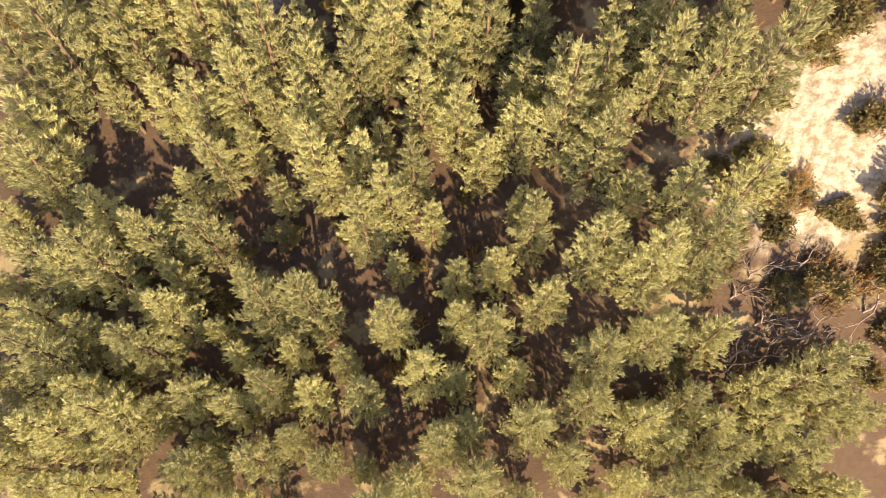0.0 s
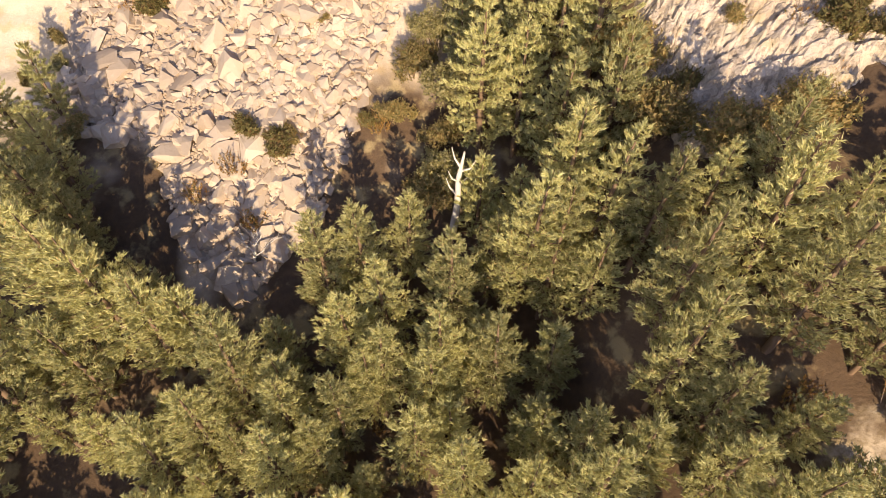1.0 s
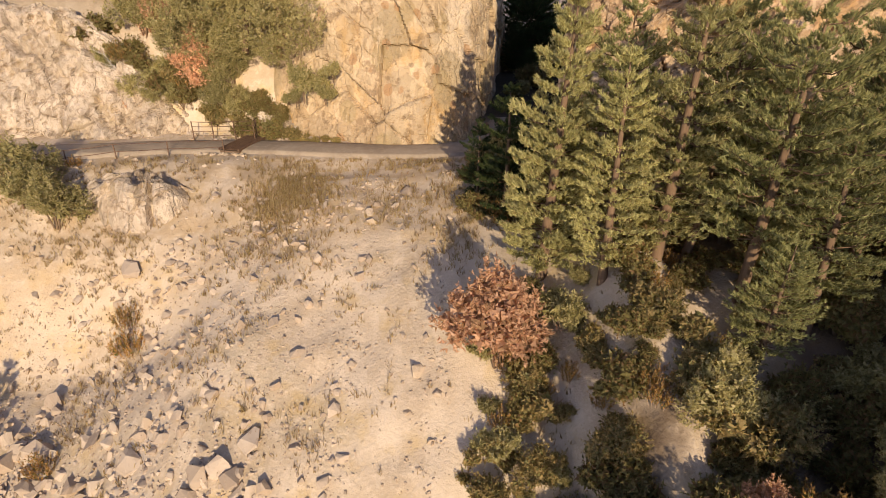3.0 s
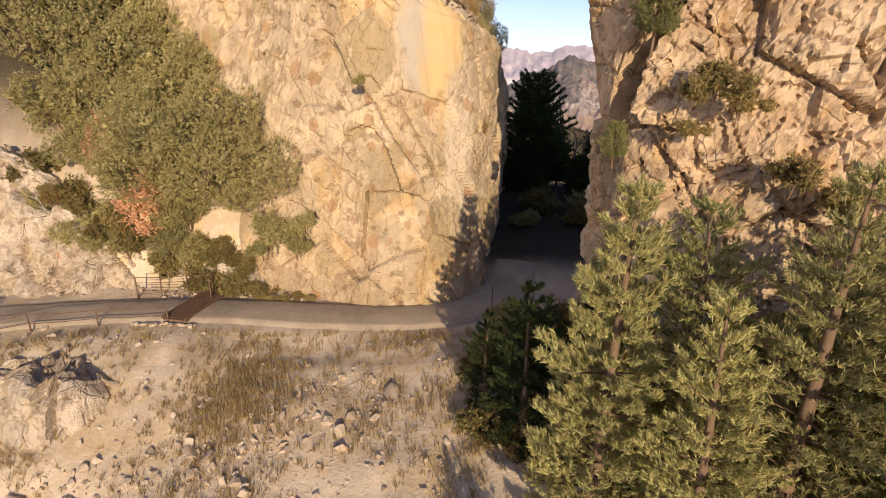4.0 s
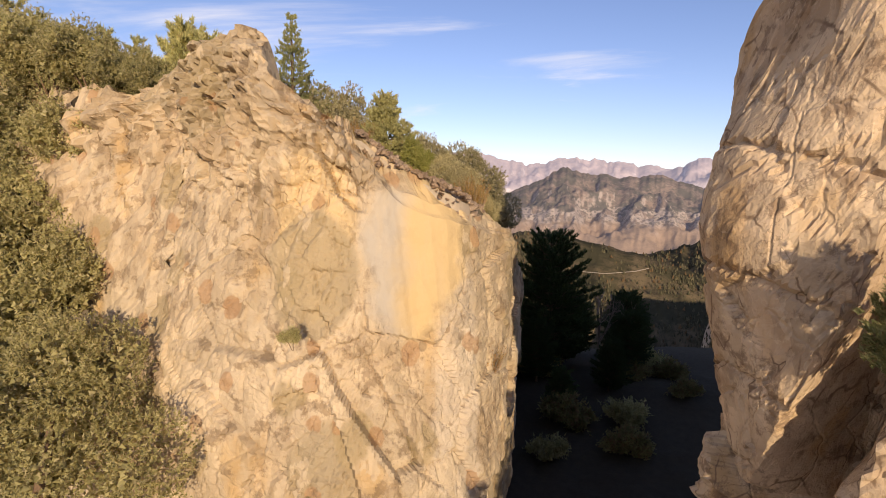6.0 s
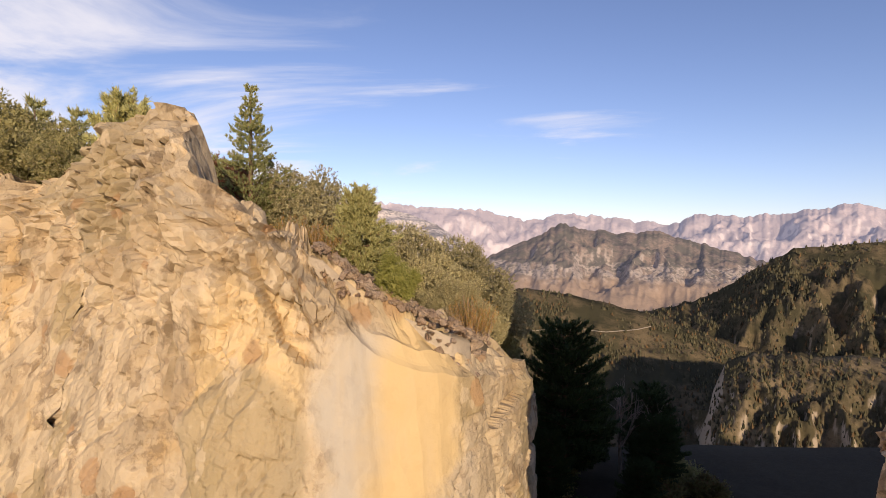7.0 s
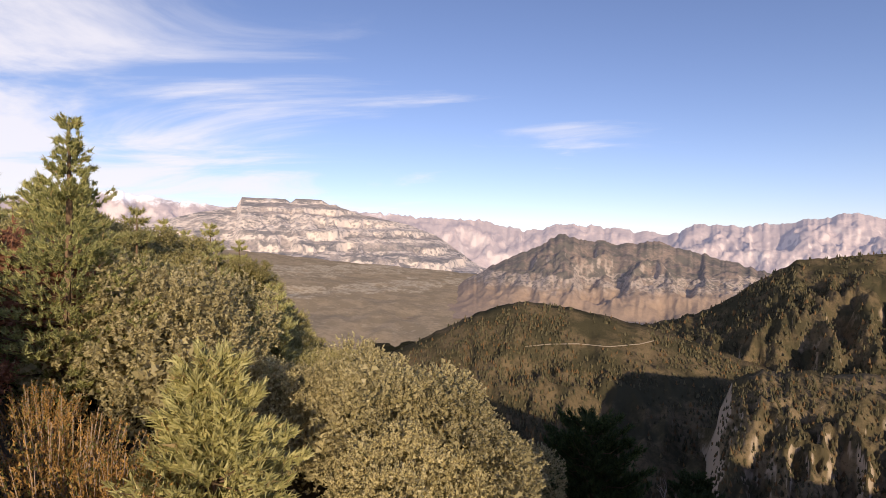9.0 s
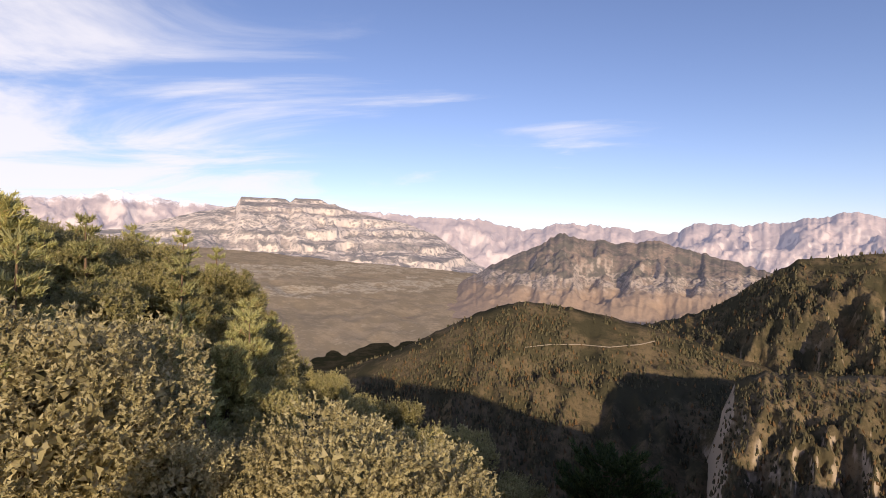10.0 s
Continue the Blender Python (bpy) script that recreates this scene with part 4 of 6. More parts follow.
def blades(base, way, length, width, rng):
    """Narrow leaves: one triangle each, from base along way."""
    n = len(base)
    side = np.cross(way, rng.normal(size=(n, 3)))
    side /= np.linalg.norm(side, axis=1)[:, None] + 1e-9
    tip = base + way * length[:, None]
    v = np.stack([base - side * width[:, None], base + side * width[:, None], tip], 1).reshape(-1, 3)
    return v, np.arange(3 * n).reshape(n, 3)


def unit(v):
    return v / (np.linalg.norm(v, axis=-1, keepdims=True) + 1e-9)


def make_pine(seed, height, spread, bare=0.15, needles=PINE, per_tuft=6, density=1.0, lean=0.0, top_round=0.52, needle=1.0, fullness=1.0):
    """A pine: a straight trunk, whorls of rising boughs, brushes of needles at their ends."""
    rng = np.random.default_rng(seed)
    root = tagged(new("pine_tree"), "tall green pine with brushy upturned boughs on the slope", "tree")
    bend = rng.normal(0, 0.012 * height, 2)
    stem = [(bend[0] * t * t + lean * height * t, bend[1] * t * t, height * t - (0.6 if t == 0 else 0)) for t in np.linspace(0, 1, 7)]
    limbs = [tube(stem, [0.022 * height * (1 - t) ** 0.8 + 0.012 for t in np.linspace(0, 1, 7)], 7)]
    centres, ways = [], []
    levels = int(height * 1.35 * density)
    for k in range(levels):
        t = bare + (1 - bare) * ((k + rng.uniform(0, 0.6)) / levels)
        reach = spread * ((1 - t) ** top_round) * (0.35 + 0.65 * min(1, (t - bare) * 4 + 0.35)) * rng.uniform(0.75, 1.12)
        start = np.array([bend[0] * t * t + lean * height * t, bend[1] * t * t, height * t])
        boughs = rng.integers(5, 8) if t < 0.85 else 4
        turn = rng.uniform(0, 6.28)
        for b in range(boughs):
            ang = turn + 6.283 * b / boughs + rng.normal(0, 0.2)
            length = max(0.3, reach * rng.uniform(0.7, 1.1))
            rise = 0.15 + 0.75 * t + rng.normal(0, 0.08)
            out = np.array([math.cos(ang), math.sin(ang), 0])
            mid = start + out * length * 0.5 + np.array([0, 0, 0.10 * length * rise])
            end = start + out * length + np.array([0, 0, length * rise * 0.62])
            if length > 1.4:
                limbs.append(tube([start, mid, end], [0.012 * length + 0.012, 0.008 * length + 0.01, 0.006], 3))
            tufts = int((4 + 9.0 * length) * fullness)
            for j in range(tufts):
                u = 0.30 + 0.70 * (j + rng.uniform()) / tufts
                c = (1 - u) ** 2 * start + 2 * u * (1 - u) * mid + u * u * end
                aside = np.cross(out, (0, 0, 1)) * rng.normal(0, 0.14) * length * min(1.0, 1.45 - u)
                centres.append(c + aside + np.array([0, 0, rng.normal(0.05, 0.07)]))
                ways.append(unit(out * 0.7 + aside * 0.8 + np.array([0, 0, 0.55 + 0.5 * t])))
    for j in range(5):
        centres.append(np.array([bend[0] + lean * height, bend[1], height - 0.12 * j]))
        ways.append(np.array([0, 0, 1.0]))
    centres, ways = np.array(centres), np.array(ways)
    n = len(centres)
    w = unit(np.repeat(ways, per_tuft, 0) + rng.normal(0, 0.48, (n * per_tuft, 3)))
    c = np.repeat(centres, per_tuft, 0) - w * 0.03 + rng.normal(0, 0.045, (n * per_tuft, 3)) * needle
    v, f = blades(c, w, needle * rng.uniform(0.24, 0.45, len(c)), needle * rng.uniform(0.030, 0.056, len(c)), rng)
    tv, tf = merged(limbs)
    part("trunk", tv, tf, BARK, root, "grey-brown bark", True)
    part("crown", v, f, needles, root)
    return root


PINES = [make_pine(100 + k, h, s, per_tuft=8, needle=0.74, fullness=1.1, top_round=0.62, density=1.1) for k, (h, s) in enumerate([(9.5, 2.8), (8.0, 2.6), (10.5, 3.0), (6.5, 2.2), (8.8, 2.6)])]


def make_bush(name, label, category, seed, width, height, material, clumps=150, leaves=34, leaf=0.13, lobes=7, base=0.15, stems=True, bark=BARK, slim=0.36):
    """A rounded bush or broad crown: lobes of leafy clumps over a few stems."""
    rng = np.random.default_rng(seed)
    root = tagged(new(name), label, category)
    mids = np.stack([rng.normal(0, 0.24 * width, lobes), rng.normal(0, 0.24 * width, lobes), height * rng.uniform(0.30 + base * 0.5, 0.72, lobes)], 1)
    mids[0] = (0, 0, height * 0.58)
    sizes = np.stack([width * rng.uniform(0.18, 0.28, lobes), width * rng.uniform(0.18, 0.28, lobes), height * rng.uniform(0.16, 0.25, lobes)], 1)
    sizes[0] = (width * 0.28, width * 0.28, height * 0.32)
    # smaller heads of foliage over each lobe
    each = 5
    d = unit(rng.normal(size=(lobes * each, 3)) + np.array([0, 0, 0.35]))
    heads = np.repeat(mids, each, 0) + d * np.repeat(sizes, each, 0) * 0.98
    head_sizes = np.repeat(sizes, each, 0) * rng.uniform(0.32, 0.55, (lobes * each, 1))
    mids_all, sizes_all = np.concatenate([mids, heads]), np.concatenate([sizes, head_sizes])
    shoots, per = clumps * leaves // 8, 9
    area = np.prod(sizes_all, 1) ** (2 / 3)
    which = rng.choice(len(mids_all), shoots * 3, p=area / area.sum())
    d = unit(rng.normal(size=(shoots * 3, 3)))
    c = mids_all[which] + d * sizes_all[which] * rng.uniform(0.86, 1.1, shoots * 3)[:, None]
    deep = np.linalg.norm((c[:, None, :] - mids_all[None]) / sizes_all[None], axis=2).min(1) < 0.82
    keep = np.nonzero(~deep & (c[:, 2] > height * base * 0.4))[0][:shoots]
    c, d = c[keep], d[keep]
    way = unit(d * 0.7 + np.array([0, 0, 0.55]) + rng.normal(0, 0.28, d.shape))
    n = len(c) * per
    way, shoot = np.repeat(way, per, 0), np.repeat(rng.uniform(1.2, 3.4, len(c)), per) * leaf
    b = np.repeat(c, per, 0) + way * (shoot * rng.uniform(-0.3, 1.0, n))[:, None]
    w = unit(way * 0.65 + unit(rng.normal(size=(n, 3))) * 0.8)
    v, f = blades(b, w, rng.uniform(0.7, 1.3, n) * leaf, rng.uniform(0.7, 1.2, n) * leaf * slim * 0.8, rng)
    # the dim inside of the crown
    m = 1500 + 130 * lobes
    which = rng.integers(0, len(mids_all), m)
    inner = mids_all[which] + unit(rng.normal(size=(m, 3))) * sizes_all[which] * rng.uniform(0.3, 0.8, m)[:, None]
    broad = 0.06 + 1.2 * leaf
    v2, f2 = blades(inner, unit(rng.normal(size=(m, 3))), rng.uniform(0.7, 1.3, m) * broad, rng.uniform(0.4, 0.7, m) * broad, rng)
    f = np.concatenate([f, f2 + len(v)])
    v = np.concatenate([v, v2])
    if stems:
        limbs = []
        for k in range(min(lobes, 6)):
            e = mids[k]
            limbs.append(tube([(e[0] * 0.08, e[1] * 0.08, -0.3), (e[0] * 0.45, e[1] * 0.45, e[2] * 0.5), tuple(e * 0.75)], [0.014 * height + 0.015, 0.009 * height + 0.01, 0.006], 5))
        for tv, tf in limbs[:4]:
            part("limb", tv, tf, bark, root, "", True)
    part("crown", v, f, material, root)
    return root


def make_stalks(name, label, category, seed, width, height, material, stalks=90, leaves=26, leaf=0.09, fan=0.35):
    """A bushy clump of upright stalks set with small leaves."""
    rng = np.random.default_rng(seed)
    root = tagged(new(name), label, category)
    r = width * 0.34 * np.sqrt(rng.uniform(0, 1, stalks))
    a = rng.uniform(0, 6.283, stalks)
    foot = np.stack([r * np.cos(a), r * np.sin(a), np.full(stalks, -0.1)], 1)
    way = unit(np.stack([np.cos(a) * fan * r / (width * 0.34), np.sin(a) * fan * r / (width * 0.34), np.ones(stalks)], 1) + rng.normal(0, 0.10, (stalks, 3)))
    tall = height * rng.uniform(0.55, 1.05, stalks) * (1.05 - 0.35 * r / (width * 0.34))
    n = stalks * leaves
    u = rng.uniform(0.25, 1.0, n)
    b = np.repeat(foot, leaves, 0) + np.repeat(way * tall[:, None], leaves, 0) * u[:, None] + rng.normal(0, 0.02, (n, 3))
    w = unit(np.repeat(way, leaves, 0) * 0.9 + rng.normal(0, 0.45, (n, 3)))
    v, f = blades(b, w, rng.uniform(0.6, 1.3, n) * leaf, rng.uniform(0.7, 1.2, n) * leaf * 0.22, rng)
    limbs = [tube([tuple(p), tuple(p + q * h * 0.6), tuple(p + q * h)], [0.014, 0.009, 0.004], 3) for p, q, h in zip(foot[::2], way[::2], tall[::2])]
    tv, tf = merged(limbs)
    part("stem", tv, tf, TWIGS, root)
    part("foliage", v, f, material, root)
    return root


def make_bare(name, label, seed, height, material=TWIGS, spread=0.5, levels=4, start=0.06):
    """A leafless tree: limbs that fork again and again."""
    rng = np.random.default_rng(seed)
    root = tagged(new(name), label, "tree")
    pieces = []

    def grow(p, d, length, r, level):
        q = p + d * length * 0.5 + rng.normal(0, 0.05 * length, 3)
        e = p + d * length + rng.normal(0, 0.07 * length, 3)
        pieces.append(tube([tuple(p), tuple(q), tuple(e)], [r, r * 0.8, r * 0.6], 5 if level < 2 else 3))
        if level >= levels:
            return
        for _ in range(3 if level else 4):
            at = p + (e - p) * rng.uniform(0.45, 1.0)
            grow(at, unit(d + rng.normal(0, spread, 3) + np.array([0, 0, 0.18])), length * rng.uniform(0.5, 0.75), r * 0.55, level + 1)

    grow(np.array([0, 0, -0.3]), unit(np.array([rng.normal(0, 0.08), rng.normal(0, 0.08), 1.0])), height * 0.42, start * height * 0.35, 0)
    v, f = merged(pieces)
    part("branch", v, f, material, root, "", True)
    return root


def make_snag():
    root = tagged(new("dead_tree"), "bleached white dead tree with broken limbs", "tree")
    v, f = merged([tube([(0, 0, -0.4), (0.1, 0.05, 2.2), (-0.05, 0.1, 4.2), (0.1, 0.1, 6.0)], [0.26, 0.2, 0.15, 0.05], 8)])
    part("trunk", v, f, DEAD, root, "", True)
    v, f = merged([tube([(0, 0.1, z), (sx * 0.5, sy * 0.5, z + 0.5), (sx * 0.8, sy * 0.7, z + 1.2)], [0.08, 0.05, 0.015], 5)
                   for z, sx, sy in ((3.6, 1, 0.3), (4.0, -1, -0.2), (4.7, 0.7, -0.6), (5.0, -0.6, 0.6), (3.0, -0.8, 0.5))])
    part("limb", v, f, DEAD, root, "", True)
    return root


# ---------------------------------------------------------------- placing
PLANT_RNG = random.Random(5)


def stand(proto, x, y, size=1.0, turn=None, sink=0.15, z=None, label="", group="", tall=1.0, tip=3.0):
    rng = PLANT_RNG
    turn = rng.uniform(0, 360) if turn is None else turn
    if z is None:
        z = float(ground_z(np.array([x]), np.array([y]))[0])
    ob = copy_thing(proto, pose(x, y, z - sink, rng.uniform(-tip, tip), rng.uniform(-tip, tip), turn))
    ob.scale = (size, size, size * tall * rng.uniform(0.95, 1.05))
    if label or group:
        tagged(ob, label, group=group)
    return ob


def remove(*protos):
    for proto in protos:
        for o in (*proto.children_recursive, proto):
            bpy.data.objects.remove(o)


WOOD_WEST = [(-20.4, 29.0), (-11.0, 28.6), (-13.4, 26.0), (-8.5, 27.7), (-24.3, 27.4), (-26.3, 25.8), (-16.2, 24.7), (-8.0, 20.8), (-26.7, 23.4),
             (-26.7, 21.3), (-22.5, 18.8), (-26.5, 16.2), (-18.6, 17.0), (-15.5, 17.3), (-13.1, 15.3), (-21.4, 15.0), (-25.8, 12.5), (-24.4, 10.0), (-18.6, 10.6),
             (-11.3, 12.6), (-8.1, 12.6), (-23.3, 5.5), (-20.1, 6.1), (-11.7, 4.6), (-15.1, 3.2), (-21.7, 2.6), (-20.5, 32.1), (-23.7, 37.5), (-8.7, 26.2), (-11.4, 27.7), (-24.3, 58.6)]
WOOD_MIDDLE = [(-3.6, 28.7), (-0.1, 28.9), (3.0, 28.7), (4.9, 25.8), (-5.7, 26.3), (-6.8, 24.6), (0.6, 25.9), (-1.5, 25.1), (-5.7, 21.7), (1.2, 23.8), (4.6, 22.5),
               (-6.5, 10.0), (-5.2, 7.6), (-3.2, 12.2), (-1.5, 9.1), (0.0, 5.2), (1.5, 6.1), (3.2, 11.2), (5.7, 16.8), (6.3, 12.9), (5.4, 6.3), (-2.1, 3.0), (2.2, 2.9),
               (-2.1, 35.6), (-6.8, 33.8), (-4.4, 34.2), (0.5, 31.7), (-5.4, 30.3), (5.9, 28.3), (-0.5, 28.2), (2.3, 29.1), (4.6, 33.0), (-4.1, 28.1), (4.8, 25.1)]
WOOD_EAST = [(7.0, 24.1), (9.2, 22.6), (11.4, 21.4), (13.3, 19.8), (15.7, 19.6), (8.7, 18.9), (10.3, 16.8), (9.3, 9.4), (8.7, 7.1), (11.9, 10.0), (15.4, 9.8), (14.1, 13.3), (11.2, 12.9),
             (9.0, 14.2), (14.4, 2.2), (18.0, 7.7), (20.5, 7.8), (5.8, 32.0), (7.6, 30.8), (4.5, 41.2), (2.4, 41.7), (6.4, 38.8), (8.6, 37.4), (10.0, 25.3), (7.1, 21.5), (9.6, 31.5),
             (13.3, 28.6), (14.5, 26.3), (3.7, 48.5), (5.1, 44.2), (8.2, 41.3), (6.6, 43.3), (5.2, 51.0), (2.2, 37.8), (4.4, 36.4), (6.6, 35.2), (2.8, 34.4), (7.6, 36.8), (-18.5, 31.0), (-16.3, 30.3), (-22.4, 33.2), (-25.0, 35.2), (-14.2, 30.8)]


def plant_wood():
    rng = random.Random(11)
    spots = []
    for x, y in WOOD_WEST + WOOD_MIDDLE + WOOD_EAST:
        spots.append((x, y))
        stand(rng.choice(PINES), x, y, rng.uniform(0.86, 1.12) * (1.2 if x < -11 and 23 < y < 34 else 1.0), group="pines of the wood")
    gully = [(-29, 27), (-22.5, 22.8), (-14, 19), (-9, 17.6), (-5.9, 14.9), (-2.6, 11.9), (-1.8, 5.5), (1.5, 2.0)]
    tries = 0
    while len(spots) < 215 and tries < 15000:
        tries += 1
        x, y = rng.uniform(-30, 25), rng.uniform(1, 46)
        west = x < -22 - max(0, y - 36) * 0.3
        low = y < 32 + 0.35 * max(0, -x - 15)
        clearing = ((x - 20.5) / 6.0) ** 2 + ((y - 19.0) / 5.0) ** 2 < 1 or (15.5 < x and 7.5 < y < 14)
        if clearing or any(math.hypot(x - a, y - b) < 2.9 for a, b in gully):
            continue
        strip = 1.0 < x < 8.0 and 30 < y < 46
        if not (west or low or strip):
            continue
        gap = 2.1
        if all((x - a) ** 2 + (y - b) ** 2 > gap * gap for a, b in spots):
            spots.append((x, y))
            stand(rng.choice(PINES), x, y, rng.uniform(0.62, 0.98), group="pines of the wood")


plant_wood()

# tall pines below the crag
TALL = [make_pine(301, 14.0, 3.5, 0.10, PINE_OLIVE, 9, density=1.0, needle=0.66, fullness=1.5), make_pine(302, 12.0, 4.2, 0.22, PINE_GREEN, 9, density=0.9, needle=0.66, fullness=1.5, top_round=0.42)]
FINE = make_pine(303, 13.0, 3.2, 0.06, PINE_OLIVE, 12, needle=0.6, fullness=2.2, density=1.2, top_round=0.6)
stand(FINE, 3.6, 65.7, 1.0, label="tall dense green pine standing below the crag", group="pines below the crag")
for x, y, k, s in ((8.2, 64.0, 0, 0.9), (11.2, 62.2, 1, 0.95), (17.5, 60, 1, 0.9), (13.2, 60.6, 1, 0.75), (15.8, 62.6, 1, 0.9), (10.8, 59.4, 1, 0.5), (20.5, 58, 0, 0.8), (12.4, 66.5, 0, 0.75), (7.0, 66.8, 1, 0.8), (10.0, 65.0, 1, 0.9), (5.8, 63.4, 0, 0.7), (15.5, 65.0, 1, 0.9), (4.6, 67.8, 0, 0.6)):
    stand(TALL[k], x, y, s, group="pines below the crag")
# their needle colour carries the shade of the taller pines
shady = make_pine(304, 9.5, 3.1, 0.05, PINE_SHADED, 10, needle=0.6, fullness=2.0)
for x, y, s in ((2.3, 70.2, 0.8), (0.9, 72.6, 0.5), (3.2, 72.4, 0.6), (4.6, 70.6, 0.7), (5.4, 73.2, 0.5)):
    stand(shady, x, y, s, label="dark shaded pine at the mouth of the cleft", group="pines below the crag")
remove(*TALL, FINE, shady)

# oaks, rusty and green, and scrub
rust = make_bush("oak_tree", "small oak with rust-brown autumn leaves", "tree", 401, 3.2, 4.4, RUST, 190, 30, 0.17, 8)
green = make_bush("evergreen_oak", "rounded evergreen oak with dull green leaves", "tree", 402, 4.2, 5.0, OAK, 260, 26, 0.15, 9)
scrub = [make_bush("shrub", "low olive-brown shrub on the slope", "shrub", 410 + k, 1.7, 1.3, m, 90, 20, 0.12, 6, 0.05) for k, m in enumerate((SCRUB, SCRUB, OAK, AUTUMN))]
brush = make_stalks("dry_bush", "dry brown upright bush of thin stalks", "shrub", 420, 1.6, 1.5, HEATH, 70, 17, 0.13)

stand(rust, -19.7, 85.9, 1.05, z=30.4, group="rusty oaks")
for x, y, s in ((1.3, 61.6, 1.15), (-22.4, 87.0, 0.9), (-25.5, 85.4, 0.4), (17.0, 59.0, 0.7), (8.8, 54.0, 0.5)):
    stand(rust, x, y, s, group="rusty oaks")
for x, y, s in ((0.6, 51.4, 0.85), (1.3, 48.5, 0.8), (2.9, 46.9, 0.85), (1.9, 44.3, 0.9), (-0.4, 47.6, 0.55), (5.6, 49.2, 0.8), (7.6, 46.4, 0.7), (0.6, 40.0, 0.75), (8.6, 57.6, 0.6), (7.3, 51.0, 0.8),
                (-24.8, 73.4, 0.8), (-27.4, 74.6, 0.9), (-29, 62, 1.0), (-27, 57, 0.9), (10.7, 51.4, 0.4), (12.6, 53.6, 0.45), (9.4, 48.2, 0.4)):
    stand(green, x, y, s, group="evergreen oaks")

autumn = make_bush("oak_tree", "small oak with yellow-brown thinning leaves", "tree", 403, 3.0, 3.4, AUTUMN, 150, 26, 0.15, 8)
for x, y, s in ((-1.9, 46.0, 0.75), (-3.0, 43.6, 0.6), (0.2, 42.4, 0.7), (-0.9, 39.6, 0.8), (9.6, 40.6, 0.9), (10.9, 36.6, 1.0), (13.4, 34.2, 1.0), (8.2, 33.4, 0.8), (14.8, 30.6, 1.0), (11.8, 31.6, 0.9), (16.2, 34.6, 0.9), (2.4, 57.4, 0.5), (5.2, 57.0, 0.6), (10.4, 56.8, 0.8), (-0.6, 52.8, 0.5), (6.8, 39.8, 0.7)):
    stand(autumn, x, y, s, group="yellowing oaks")
remove(autumn)

for x, y, s in ((-15.4, 85.3, 1.3), (-14.3, 85.2, 1.1), (-16.6, 85.4, 1.2)):
    stand(scrub[2], x, y, s, label="green shrub on the bank below the big oak")

# the leafy bank left of the cliff
for x, y, s in ((-20.4, 88.0, 1.0), (-23.5, 89.0, 1.1), (-26.5, 91.0, 1.2), (-30, 92.5, 1.25), (-34, 95, 1.3), (-24.5, 93.5, 1.0), (-28.5, 96, 1.1), (-21.2, 91.6, 0.9), (-33, 99, 1.2),
                (-24.2, 85.6, 0.5), (-22.6, 85.5, 0.45), (-21.2, 85.5, 0.45), (-18.2, 85.5, 0.5), (-16.8, 85.4, 0.45), (-17.2, 85.9, 0.62), (-18.9, 86.0, 0.6), (-21.5, 86.6, 0.65), (-24.0, 87.2, 0.8), (-20.2, 86.2, 0.5), (-16.6, 86.4, 0.55), (-38, 97, 1.3), (-17.8, 90.2, 0.8), (-18.6, 86.4, 0.9), (-20.2, 86.0, 0.7), (-22.6, 87.2, 0.8), (-25.4, 88.4, 1.0),
                (-19.2, 89.4, 1.0), (-22.0, 90.4, 1.0), (-16.4, 88.0, 0.7), (-31.5, 95, 1.2), (-27, 93.4, 1.1), (-36, 99, 1.2), (-30.5, 98.5, 1.2), (-24, 96, 1.1), (-20.5, 94, 0.9), (-15.5, 93.2, 0.5), (-17.5, 93.6, 0.6), (-19.5, 95.6, 0.8), (-22.5, 96.6, 0.9), (-26, 98.6, 1.0), (-13.2, 92.6, 0.42), (-29.5, 100.5, 1.1)):
    stand(green, x, y, s, group="oaks on the bank")
big_oak = make_bush("evergreen_oak", "broad evergreen oak leaning against the cliff", "tree", 431, 8.6, 8.8, OAK, 1100, 46, 0.12, 16, 0.1, stems=False)
part("trunk", *tube([(-0.6, 0.9, 1.9), (-0.3, 0.6, 3.2), (0, 0.3, 5.2)], [0.24, 0.2, 0.1], 8), BARK, big_oak, "grey-brown bark", True)
big_oak.matrix_basis = pose(-15.0, 85.3, 31.2, 0, 0, 120)
bare_small = make_bare("bare_tree", "small leafless pale tree among the oaks", 441, 6.0, DEAD, 0.5, 3)
stand(bare_small, -12.2, 36.4, 0.7)
stand(bare_small, -25.5, 85.6, 1.0)
remove(bare_small)
for x, y, z, s in ((-11.3, 83.3, 30.4, 1.3), (-9.6, 82.6, 30.2, 0.75), (-12.0, 83.6, 29.8, 0.7), (-8.9, 82.6, 31.8, 0.7), (-5.5, 82.6, 40.0, 0.4)):
    stand(scrub[2], x, y, s, z=z, label="dark green bush clinging to the cliff foot", tall=1.25)


def plant_bank():
    rng = random.Random(27)
    for _ in range(26):
        x = rng.uniform(-26, -13.5)
        z = float(np.interp(x, [-34, -28, -23, -19, -15, -12], [36.5, 35.5, 31.5, 30.2, 29.3, 27.8])) - rng.uniform(0.0, 0.9)
        y = float(np.interp(x, [-34, -26, -21, -18.2, -15, -12.5], [82.6, 83.6, 84.4, 84.6, 84.6, 84.2])) + 0.28 * (z - 26) + rng.uniform(-0.3, 0.2)
        stand(rng.choice((scrub[0], scrub[1], scrub[3], brush)), x, y, rng.uniform(0.5, 1.1), z=z, label="brown heathy scrub above the road")
    for _ in range(22):
        stand(rng.choice((scrub[3], brush)), rng.uniform(-13.5, -2), rng.uniform(83.4, 84.2) - 0.25, rng.uniform(0.25, 0.45), label="low brown scrub along the cliff foot")


